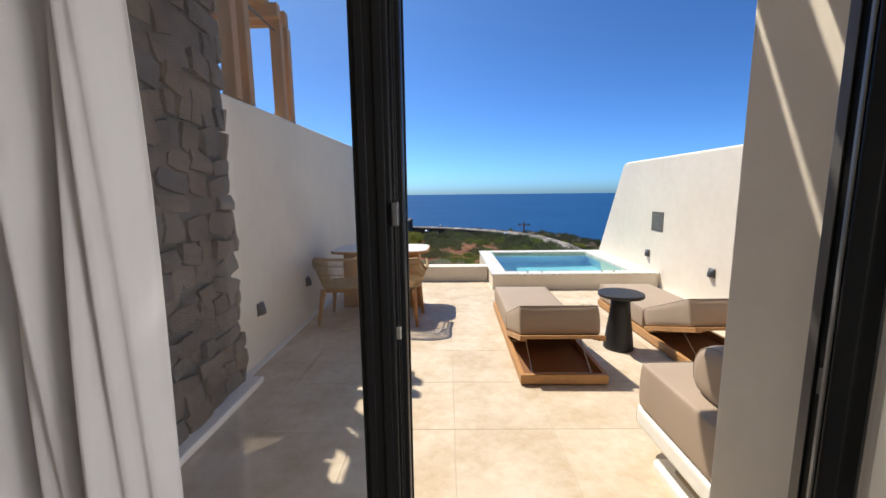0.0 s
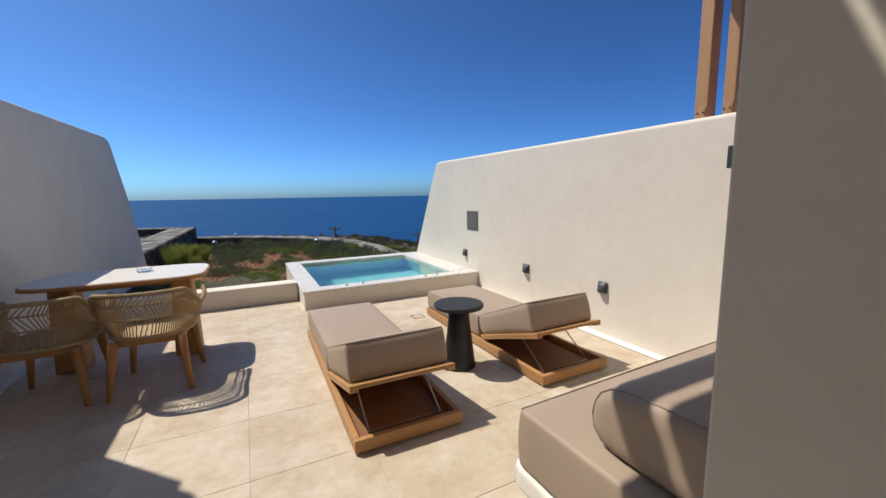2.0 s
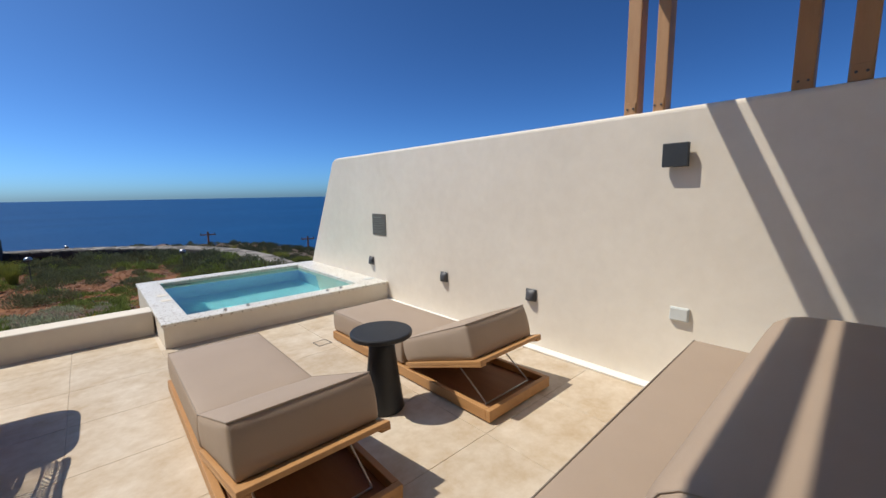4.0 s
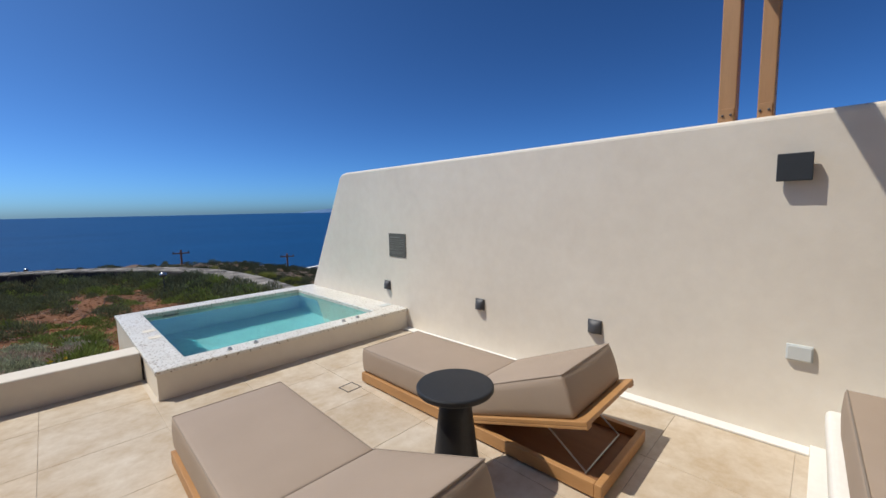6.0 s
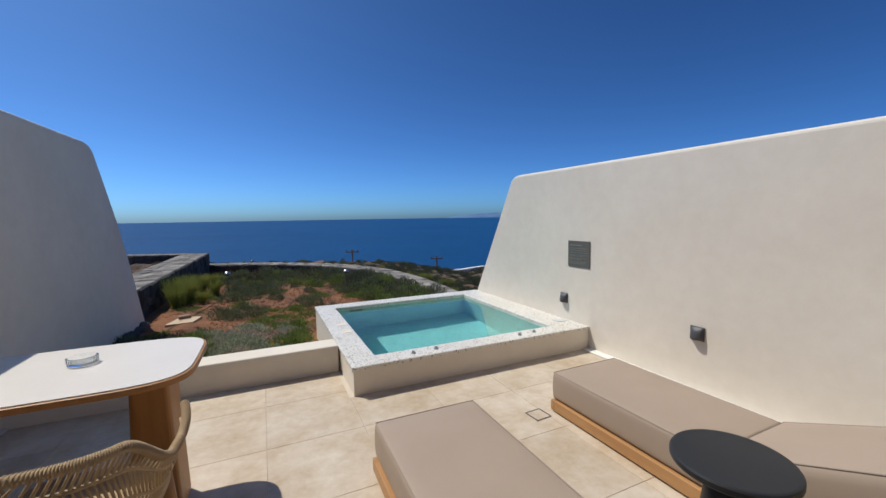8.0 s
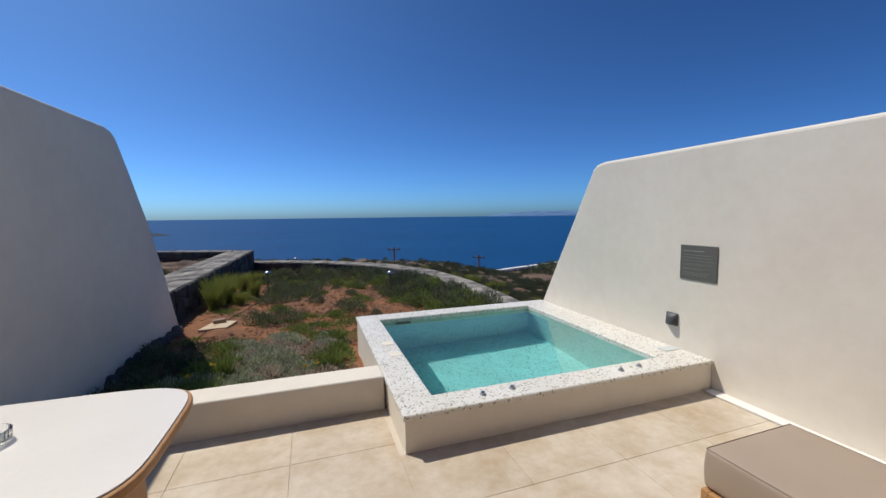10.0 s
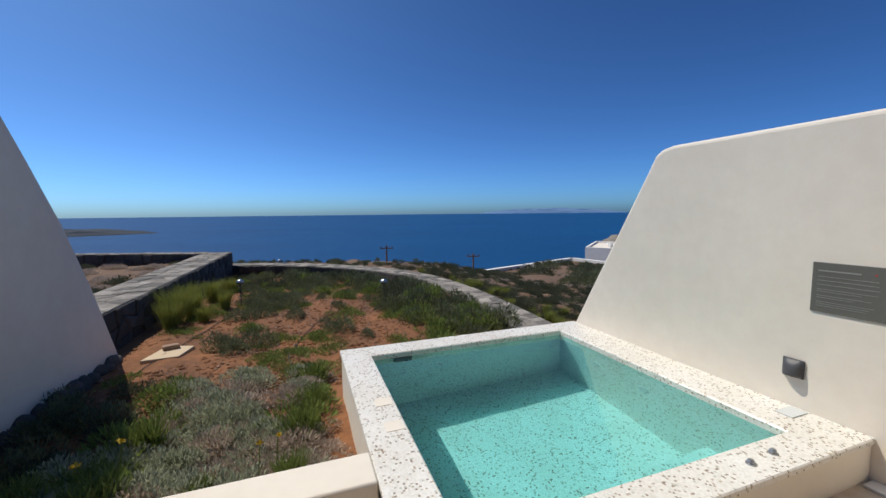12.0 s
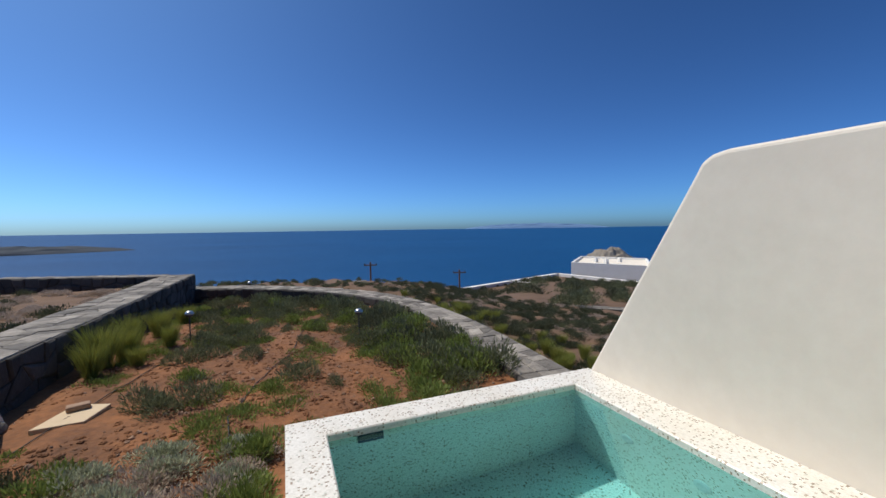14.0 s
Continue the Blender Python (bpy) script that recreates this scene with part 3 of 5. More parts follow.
def bench():
    root = thing("built_in_bench", pose(0, 0, 0), "white masonry bench with rounded ledge along the house wall", "bench")
    part("base", box(1.46, RX - 0.002, FY1 + 0.002, 3.06, 0.0, 0.155, 0.01), PLASTER, root)
    out = [(1.295, FY1 + 0.002), (RX - 0.004, FY1 + 0.002), (RX - 0.004, 3.325), (1.36, 3.29), (1.315, 3.272), (1.295, 3.235)]
    part("ledge", prism(out, 0.115, "z", 0.155, 0.03, 4), WHITE, root, "white rounded ledge")
    skirt = [(1.32, FY1 + 0.002), (1.39, FY1 + 0.002), (1.39, 3.01), (1.41, 3.04), (3.32, 3.04), (3.32, 3.115), (1.36, 3.115), (1.33, 3.10), (1.32, 3.075)]
    part("skirting", prism(skirt, 0.03, "z", 0.001), WHITE, root, "white kerb on the floor")
    part("kerb", box(2.80, RX - 0.002, 3.29, 3.374, 0.0005, 0.03, 0.003), WHITE, root, "white kerb on the floor")
    sc = thing("seat_cushion", pose(0, 0, 0), "long taupe bench seat cushion on the white ledge", "cushion")
    pad = cushion(1.745, 0.76, 0.248, 0.016, 0.012)
    for v in pad.verts:
        v.co.y += 0.045 * (v.co.x / 1.745) * (v.co.y / 0.76)
    part("cushion", pad, TAUPE, sc, "", pose(1.30, FY1 + 0.01, 0.271), True)
    part("piping", tube([(1.31, 3.222, 0.5165), (2.17, 3.245, 0.5195), (3.035, 3.266, 0.5165)], 0.004, 6), PIPING, sc)
    # back cushion: a rounded wedge along the wall
    prof = [(FY1 + 0.02, 0.438), (FY1 + 0.25, 0.434), (FY1 + 0.43, 0.438), (FY1 + 0.49, 0.455), (FY1 + 0.522, 0.50), (FY1 + 0.53, 0.56), (FY1 + 0.52, 0.625),
            (FY1 + 0.495, 0.68), (FY1 + 0.45, 0.72), (FY1 + 0.385, 0.74), (FY1 + 0.25, 0.752), (FY1 + 0.10, 0.755), (FY1 + 0.02, 0.735)]
    prof = [(FY1 + 0.02 + (y - FY1 - 0.02) * 0.93, 0.527 + (z - 0.434) * 0.79) for y, z in prof]
    b = bmesh.new()
    rings = []
    cy, cz = FY1 + 0.245, 0.655
    for x, s in ((1.378, 0.0), (1.370, 0.45), (1.372, 0.75), (1.382, 0.90), (1.402, 0.965), (1.435, 1.0), (1.6, 1.0), (1.9, 1.004), (2.3, 1.008), (2.7, 1.004), (2.98, 1.0), (3.02, 0.965), (3.04, 0.85), (3.045, 0.0)):
        rings.append([b.verts.new((x, cy + (y - cy) * max(s, 0.01), cz + (z - cz) * max(s, 0.01))) for y, z in prof])
    for a, c in zip(rings, rings[1:]):
        for k in range(len(prof)):
            b.faces.new((a[k], a[(k + 1) % len(prof)], c[(k + 1) % len(prof)], c[k]))
    b.faces.new(rings[0])
    b.faces.new(rings[-1][::-1])
    bmesh.ops.recalc_face_normals(b, faces=b.faces[:])
    bc = thing("back_cushion", pose(0, 0, 0), "long rounded taupe bench back cushion against the house wall", "cushion")
    part("cushion", b, TAUPE, bc, smooth=True)
    ring = [(1.389, cy + (y - cy) * 0.945, cz + (z - cz) * 0.945) for y, z in prof]
    part("piping", tube(ring + ring[:1], 0.0025, 6), WELT, bc)


bench()


def table():
    root = thing("dining_table", pose(-0.57, 6.145, 0, 0, 0, -1.0), "dining table with white top, wooden edge and rounded corners", "table")

    def outline(a, b, e):
        pts = []
        for k in range(56):
            t = 2 * math.pi * k / 56
            c, s = math.cos(t), math.sin(t)
            x, y = a * abs(c) ** (2 / e) * (1 if c > 0 else -1), b * abs(s) ** (2 / e) * (1 if s > 0 else -1)
            pts.append((x, y))
        return pts
    part("table_edge", prism(outline(0.603, 0.37, 5.0), 0.028, "z", 0.718, 0.006, 2), CHAIR_WOOD, root, "oak edge band")
    part("tabletop", prism(outline(0.590, 0.357, 5.0), 0.006, "z", 0.745), TABLE_TOP, root, "white tabletop")
    for x, t in ((0.40, 8), (-0.40, -8)):
        leg = [(-0.10, 0.0), (0.10, 0.0), (0.075, 0.716), (-0.075, 0.716)]
        part("leg", prism(leg, 0.22, "y", -0.11, 0.02, 3), CHAIR_WOOD, root, "", pose(x, 0, 0))
    part("stretcher", box(-0.33, 0.33, -0.03, 0.03, 0.64, 0.716, 0.006), CHAIR_WOOD, root)


table()
ash = thing("ashtray", pose(-0.45, 6.205, 0.752), "round clear glass ashtray on the dining table", "ashtray")
part("bowl", turned([(0.05, 0), (0.056, 0.004), (0.058, 0.034), (0.052, 0.036), (0.047, 0.012), (0.0005, 0.010)], 28), ASH_GLASS, ash)


def chair(m):
    root = thing("dining_armchair", m, "woven rope armchair on splayed oak legs at the dining table", "chair", "chairs at the table")

    def loop(u, z, spread, back):
        """A point of the horseshoe; u from -1 (one arm's front) to 1 (the other)."""
        a = u * radians(118)
        c, s = math.cos(a), math.sin(a)
        x, y = spread * 1.03 * math.copysign(abs(s) ** 0.72, s), -back * math.copysign(abs(c) ** 0.72, c)
        return Vector((x, y + 0.02, z))

    def top_z(u):
        drop = min(max((abs(u) - 0.36) / 0.34, 0.0), 1.0)
        return 0.745 - 0.135 * drop * drop * (3 - 2 * drop) + 0.055 * max(0.0, (abs(u) - 0.74) / 0.26) ** 1.4

    n = 40
    us = [-1 + 2 * k / n for k in range(n + 1)]

    def shell(u, f):
        """A point of the basket, f from 0 (seat) to 1 (top rail)."""
        return loop(u, 0.42 + (top_z(u) - 0.42) * f, 0.245 + 0.07 * f ** 0.8, 0.235 + 0.10 * f ** 0.8)
    rail = part("top_rail", tube([shell(u, 1.0) for u in us], 0.0145, 8), ROPE, root, "rope-wrapped top rail", smooth=True)
    turns, wrap = 190, []
    for k in range(turns * 7 + 1):
        u = -1 + 2 * k / (turns * 7)
        c, d = shell(u, 1.0), (shell(min(u + 0.02, 1.0), 1.0) - shell(max(u - 0.02, -1.0), 1.0)).normalized()
        side = d.cross(Vector((0, 0, 1))).normalized()
        a = k * 2 * math.pi / 7
        wrap.append(c + (side * math.cos(a) + side.cross(d) * math.sin(a)) * 0.0145)
    part("wrapping", tube(wrap, 0.0036, 4), ROPE, rail, "rope wound round the rail", smooth=True)
    part("middle_rail", tube([shell(u, 0.44) for u in us], 0.0065, 6), ROPE, root, "", smooth=True)
    part("upper_rail", tube([shell(u, 0.76) for u in us], 0.0065, 6), ROPE, root, "", smooth=True)
    part("lower_rail", tube([shell(u, 0.0) for u in us], 0.015, 8), ROPE, root, "", smooth=True)
    cords = 70
    for k in range(cords + 1):
        u = -0.97 + 1.94 * k / cords
        b = tube([shell(u - 0.03, 0.02), shell(u + 0.01, 0.44)], 0.0046, 5)
        tube([shell(u + 0.01, 0.44), shell(u - 0.035, 0.76)], 0.0046, 5, b)
        tube([shell(u - 0.035, 0.76), shell(u + 0.02, 1.0)], 0.0048, 5, b)
        part("cord", b, ROPE, root, smooth=True)
    seat = [(0.235 * math.copysign(abs(math.cos(t)) ** 0.5, math.cos(t)), 0.235 * math.copysign(abs(math.sin(t)) ** 0.5, math.sin(t)) + 0.03)
            for t in (2 * math.pi * k / 32 for k in range(32))]
    part("seat", prism(seat, 0.035, "z", 0.395, 0.01, 2), ROPE, root, "woven rope seat")
    for s in (-1, 1):
        part("apron", box(s * 0.19 - 0.012, s * 0.19 + 0.012, -0.18, 0.21, 0.352, 0.394, 0.003), CHAIR_WOOD, root)
    for y in (-0.17, 0.22):
        part("apron", box(-0.175, 0.175, y - 0.012, y + 0.012, 0.354, 0.392, 0.003), CHAIR_WOOD, root)
    for sx in (-1, 1):
        for sy, y0, y1 in ((-1, -0.18, -0.25), (1, 0.22, 0.25)):
            part("leg", tube([(sx * 0.245, y1, 0.0), (sx * 0.20, y0, 0.394)], 0.017, 10, taper=0.033), CHAIR_WOOD, root, smooth=True)
    return root


first_chair = chair(pose(-0.30, 5.555, 0, 0, 0, -4))
copy_thing(first_chair, pose(-0.908, 5.60, 0, 0, 0, -2.5))


def dome_light(m, group="wall lights"):
    """A small eyelid wall light; local -x points out of the wall."""
    root = thing("wall_light", m, "small dark grey eyelid wall light low on the plastered wall", "wall light", group)
    part("backplate", box(-0.012, -0.001, -0.055, 0.055, -0.055, 0.055, 0.004), FIXTURE, root)
    b = bmesh.new()
    n, rows = 12, []
    for j in range(7):
        f = j / 6
        out = 0.012 + 0.038 * math.sin(math.pi * 0.5 * (1 - f) ** 0.6) if j < 6 else 0.012
        z = -0.045 + 0.095 * f
        rows.append([b.verts.new((-0.01 - (out - 0.01) * math.sin(math.pi * k / n) ** 0.4 if 0 < k < n else -0.011, -0.05 + 0.1 * k / n, z)) for k in range(n + 1)])
    for a, c in zip(rows, rows[1:]):
        for k in range(n):
            b.faces.new((a[k], a[k + 1], c[k + 1], c[k]))
    b.faces.new(rows[0][::-1])
    part("hood", b, FIXTURE, root, smooth=True)
    return root


dl = dome_light(pose(RX, 7.262, 0.476))
copy_thing(dl, pose(RX, 5.778, 0.463))
copy_thing(dl, pose(RX, 4.628, 0.468))
copy_thing(dl, pose(LX, 4.48, 0.458, 0, 0, 180))
copy_thing(dl, pose(LX, 5.625, 0.44, 0, 0, 180))

sconce = thing("wall_sconce", pose(RX, 3.523, 1.60), "square dark slate-grey box sconce high on the wall", "wall light")
part("housing", box(-0.062, -0.026, -0.075, 0.075, -0.075, 0.075, 0.004), SLATE, sconce)
part("bracket", box(-0.0255, -0.001, -0.045, 0.045, -0.045, 0.045), SLATE, sconce)

outlet = thing("outdoor_outlet", pose(RX, 3.448, 0.555), "pale grey weatherproof socket box with a lid", "socket")
part("housing", box(-0.022, -0.001, -0.058, 0.058, -0.046, 0.046, 0.005), OUTLET, outlet)
part("lid", box(-0.032, -0.0225, -0.052, 0.052, -0.04, 0.04, 0.004), OUTLET, outlet, "translucent lid")

sign = thing("notice_sign", pose(RX, 7.048, 0.983), "dark grey metal notice board with rows of small print", "sign")
part("board", box(-0.008, -0.001, -0.157, 0.157, -0.141, 0.141, 0.002), SIGN, sign)
SIGN_ROWS = ((0.095, 0.010, 0.13, -0.05), (0.062, 0.004, 0.13, -0.12), (0.040, 0.004, 0.13, -0.12), (0.016, 0.004, 0.13, -0.125), (-0.010, 0.0035, 0.13, -0.12),
             (-0.022, 0.0035, 0.13, -0.06), (-0.045, 0.0035, 0.13, -0.10), (-0.057, 0.0035, 0.13, -0.03), (-0.080, 0.0035, 0.13, -0.11), (-0.092, 0.0035, 0.13, -0.09), (-0.104, 0.0035, 0.13, -0.08))
for z, h, ya, yb in SIGN_ROWS:
    part("text_line", box(-0.0098, -0.0082, yb, ya, z - h * 0.38, z + h * 0.38), SIGN_TEXT, sign)
part("mark", box(-0.0098, -0.0082, -0.112, -0.103, 0.094, 0.102), SIGN_MARK, sign, "small red mark")

drain = thing("floor_drain", pose(2.04, 6.03, 0, 0, 0, 4), "square tiled floor drain cover with a dark gap", "drain")
b = bmesh.new()
for k in range(4):
    box(-0.065, 0.065, -0.065, -0.058, 0.0005, 0.003, bm=b)
    bmesh.ops.rotate(b, verts=b.verts[:], cent=(0, 0, 0), matrix=Matrix.Rotation(math.pi / 2, 3, "Z"))
part("frame", b, FIXTURE, drain, "thin dark frame")
part("cover", box(-0.056, 0.056, -0.056, 0.056, 0.0005, 0.002), TRAVERTINE, drain)


# ---- door, curtain ----
def door_leaf(name, m, w, label, lock, hinge=0.0):
    """A glazed leaf; local x runs from the hinge to the free edge, y out of the room."""
    root = tagged(new(name), label, "door", kind="structure")
    root.matrix_basis = m
    h, s, d = 2.30, 0.095, 0.078
    for x0, x1, nm in ((0, s + hinge, "hinge_stile"), (w - s + 0.016, w, "lock_stile")):
        part(nm, box(x0, x1, -d / 2, d / 2, 0.012, h, 0.004), DOOR, root)
        for yy in (-d / 2 - 0.006, d / 2 + 0.001):
            part("bead", box(x0 + 0.012, x0 + 0.03, yy, yy + 0.005, 0.02, h - 0.01, 0.002), DOOR if lock else ALU, root)
            part("bead", box(x1 - 0.03, x1 - 0.012, yy, yy + 0.005, 0.02, h - 0.01, 0.002), DOOR if lock else ALU, root)
    part("bottom_rail", box(s + hinge, w - s + 0.012, -d / 2, d / 2, 0.012, 0.11, 0.004), DOOR, root)
    part("top_rail", box(s + hinge, w - s + 0.012, -d / 2, d / 2, h - 0.095, h, 0.004), DOOR, root)
    pane = part("pane", box(s + hinge - 0.005, w - s + 0.017, -0.012, 0.012, 0.105, h - 0.09), GLASS, root, "clear double glazing")
    pane.visible_shadow = False
    if lock:
        x = w
        part("rebate", box(x - 0.001, x + 0.020, -0.002, d / 2 + 0.006, 0.02, h - 0.01, 0.003), DOOR, root)
        for y0, k in ((-0.026, 0.006), (-0.012, 0.009)):
            part("edge_rib", box(x, x + k, y0, y0 + 0.005, 0.03, h - 0.02, 0.002), DOOR, root)
        part("edge_rib", box(x + 0.0222, x + 0.027, 0.012, 0.018, 0.03, h - 0.02, 0.002), DOOR, root)
        part("strike_box", box(x, x + 0.014, -0.052, -0.034, 1.362, 1.412, 0.003), FIXTURE, root, "small grey lock keeper")
        part("strike_slot", box(x + 0.0135, x + 0.0155, -0.046, -0.040, 1.37, 1.395), DOOR, root)
        for z in (1.283, 1.268, 1.252, 1.198, 1.18, 1.421):
            part("screw_hole", turned([(0.0035, 0), (0.0035, 0.002)], 10), BLACK, root, "", pose(x + 0.0002, -0.0335, z, 0, 90, 0))
        part("latch", box(x, x + 0.012, -0.036, -0.026, 1.11, 1.14, 0.003), STEEL, root, "steel latch")
    return root


FRAME_Y0, FRAME_Y1 = 2.03, 2.0885
frame_root = tagged(new("door_frame"), "black aluminium frame of the terrace door", "door frame", kind="structure")
part("jamb", box(1.084, 1.21, 2.004, 2.0885, 0.0, 2.36, 0.004), DOOR, frame_root)
part("stop", box(1.079, 1.0838, 2.062, 2.086, 0.0, 2.31, 0.0015), ALU, frame_root, "grey metal stop")
part("stop", box(1.076, 1.0838, 2.018, 2.026, 0.0, 2.31, 0.0015), DOOR, frame_root)
part("strike_plate", box(1.078, 1.0838, 2.028, 2.05, 0.98, 1.04, 0.001), FIXTURE, frame_root, "small grey strike plate")
part("jamb", box(-0.8595, -0.815, FRAME_Y0, FRAME_Y1, 0.0, 2.36, 0.004), DOOR, frame_root)
part("head", box(-0.815, 1.0835, FRAME_Y0, FRAME_Y1, 2.315, 2.3595, 0.004), DOOR, frame_root)
part("threshold", box(-0.815, 1.0835, FRAME_Y0, FRAME_Y1, 0.0, 0.011, 0.003), STEEL, frame_root, "flat metal threshold")
door_leaf("door_1", pose(-0.81, 2.085, 0, 0, 0, 0), 0.956, "closed black-framed glass door leaf", True)
door_leaf("door_2", pose(1.054, 1.957, 0, 0, 0, 180 + 53), 0.93, "black-framed glass door leaf standing open into the room", False, -0.043)


def curtain():
    root = thing("curtain", pose(0, 0, 0), "white sheer curtain hanging in folds inside the door", "curtain")
    nx, nz = 300, 18
    verts, faces = [], []
    for j in range(nz + 1):
        z = 0.03 + 2.55 * j / nz
        for i in range(nx + 1):
            u = i / nx
            x = -1.75 + u * (1.46 - 0.01 * (j / nz) ** 1.5) + 0.01 * math.sin(3 * z + 9 * u)
            ph = u * 2 * math.pi
            fold = math.sin(ph * 11 + 0.6 * math.sin(2.1 * z) + 1.3 * math.sin(ph * 2.3)) + 0.4 * math.sin(ph * 23 + z) + 0.25 * math.sin(ph * 41 + 2.0 * z + 2 * math.sin(ph * 3))
            y = 1.90 + 0.045 * fold * (1.0 - 0.25 * j / nz)
            verts.append((x, y, z))
    for j in range(nz):
        for i in range(nx):
            a = j * (nx + 1) + i
            faces.append((a, a + 1, a + nx + 2, a + nx + 1))
    me = bpy.data.meshes.new("cloth")
    me.from_pydata(verts, [], faces)
    me.materials.append(VOILE)
    ob = part("cloth", me, VOILE, root, smooth=True)
    sol = ob.modifiers.new("thickness", "SOLIDIFY")
    sol.thickness = 0.0015
    part("rail", tube([(-1.95, 1.90, 2.62), (1.6, 1.90, 2.62)], 0.014, 10), DOOR, root, "black curtain rail")


curtain()


# ---- pergolas ----
def pergola(m, x_left, x_right, label, rafters, plank_end, overhang=0.19):
    """Posts stand on the wall at local x = x_right, z = 0; cross beams and planks run along x."""
    root = thing("pergola", m, label, "pergola", "timber pergolas")
    for y0, y1, beam in ((3.815, 3.905, True), (3.635, 3.712, True), (2.915, 3.005, False), (2.70, 2.79, False)):
        top = 0.955 if beam else 1.06
        p = part("post", box(x_right - 0.05, x_right + 0.06, y0, y1, 0.0, top, 0.006), PINE, root)
        part("foot_plate", box(x_right - 0.058, x_right - 0.052, y0 + 0.008, y1 - 0.008, 0.002, 0.085, 0.002), PINE, p, "wooden foot plate")
        for dy in (0.022, 0.062):
            part("bolt", turned([(0.007, 0), (0.007, 0.005), (0.003, 0.007)], 8), FIXTURE, p, "", pose(x_right - 0.058, y0 + dy, 0.045, 0, -90, 0))
        if beam:
            part("cross_beam", box(x_left, x_right + overhang, y0 - 0.07, y1 - 0.07, top + 0.002, 1.09, 0.006), PINE_LONG, root)
    for x in rafters:
        part("rafter", box(x, x + 0.075, 2.46, 3.62, 1.062, 1.148, 0.005), PINE, root)
    part("tie_rod", tube([(x_right, 3.0, 0.86), (x_right, 3.64, 0.86)], 0.010), FIXTURE, root, "thin dark tie rod")
    for y0, y1 in ((2.455, 2.60), (2.602, 2.765), (2.82, 2.957), (2.980, 3.17), (3.172, 3.385), (3.387, 3.60)):
        part("plank", box(x_left, plank_end, y0, y1, 1.15, 1.175, 0.004), PINE_LONG, root)
    return root


pergola(pose(0, 0, 1.9), -1.36, 3.485, "light brown timber pergola of posts and beams over the bench", (-1.28, 1.75, 3.45), 3.55, 0.23)
pergola(pose(-4.98, 1.74, 2.197), -1.36, 3.53, "light brown timber pergola standing on the neighbouring wall", (-1.28, 1.75, 3.26, 3.345, 3.43), 3.13, 0.07)


# ---- outlying things ----
def rubble(name, quads, height_jit, mat, label, category, rng):
    """Stones on given four-cornered cells (each a base quad and an outward normal), joined."""
    verts, faces = [], []
    for corners, nrm, depth in quads:
        c = sum(corners, Vector()) / 4
        d = depth * rng.uniform(1 - height_jit, 1 + height_jit)
        base = len(verts)
        ring1 = [c + (p - c) * rng.uniform(0.965, 0.995) for p in corners]
        ring2 = [c + (p - c) * rng.uniform(0.92, 0.975) + nrm * d * rng.uniform(0.5, 0.8) for p in corners]
        ring3 = [c + (p - c) * rng.uniform(0.60, 0.80) + nrm * d for p in corners]
        verts += [tuple(v) for v in ring1 + ring2 + ring3]
        for k in range(4):
            n = (k + 1) % 4
            faces.append((base + k, base + n, base + 4 + n, base + 4 + k))
            faces.append((base + 4 + k, base + 4 + n, base + 8 + n, base + 8 + k))
        faces.append((base + 8, base + 9, base + 10, base + 11))
    me = bpy.data.meshes.new(name)
    me.from_pydata(verts, [], faces)
    me.materials.append(mat)
    me.update()
    return me


def cells(p0, du, dv, nu, nv, rng, jit=0.38):
    """Irregular quads on a patch: p0 + u*du + v*dv."""
    grid = [[p0 + du * ((i + (rng.uniform(-jit, jit) if 0 < i < nu else 0)) / nu) + dv * ((j + (rng.uniform(-jit, jit) if 0 < j < nv else 0)) / nv)
             for i in range(nu + 1)] for j in range(nv + 1)]
    return [[grid[j][i], grid[j][i + 1], grid[j + 1][i + 1], grid[j + 1][i]] for j in range(nv) for i in range(nu)]


def stone_run(name, pts, width, z_top, z_foot, label, rng, step=0.30):
    """A rubble wall along pts with a flagged top."""
    root = tagged(new(name), label, "stone wall", kind="structure")
    core = bmesh.new()
    side, flags = [], []
    for (a, b) in zip(pts, pts[1:]):
        d = (b - a)
        n = Vector((d.y, -d.x)).normalized()
        for s, w in ((1, width / 2), (-1, width / 2)):
            p0 = Vector((*(a + n * s * w), z_foot))
            nu = max(1, round(d.length / step))
            nv = max(2, round((z_top - z_foot) / 0.2))
            for q in cells(p0, Vector((*d, 0)), Vector((0, 0, z_top - z_foot)), nu, nv, rng):
                side.append((q if s > 0 else q[::-1], Vector((*(n * s), 0)), 0.035))
        p0 = Vector((*(a - n * width / 2), z_top))
        for q in cells(p0, Vector((*d, 0)), Vector((*(n * width), 0)), max(1, round(d.length / (step * 0.75))), 3, rng):
            flags.append((q[::-1], Vector((0, 0, 1)), 0.014))
        quad = [a - n * width * 0.49, a + n * width * 0.49, b + n * width * 0.49, b - n * width * 0.49]
        lo = [core.verts.new((*q, z_foot)) for q in quad]
        hi = [core.verts.new((*q, z_top)) for q in quad]
        core.faces.new(hi)
        for k in range(4):
            core.faces.new((lo[k], lo[(k + 1) % 4], hi[(k + 1) % 4], hi[k]))
    bmesh.ops.recalc_face_normals(core, faces=core.faces[:])
    part("core", core, MORTAR, root)
    for nm, qs, mat in (("stones", side, BASALT), ("flagstones", flags, FLAG)):
        me = rubble(nm, qs, 0.5, mat, "", "", rng)
        ob = part(nm, me, mat, root, "dark basalt rubble" if nm == "stones" else "pale flat capping stones")
        ob["kind"] = "stuff"
    return root


rng = random.Random(5)


def polar(az, dist):
    return Vector((0.956 + dist * math.sin(radians(az)), 6.647 + dist * math.cos(radians(az))))


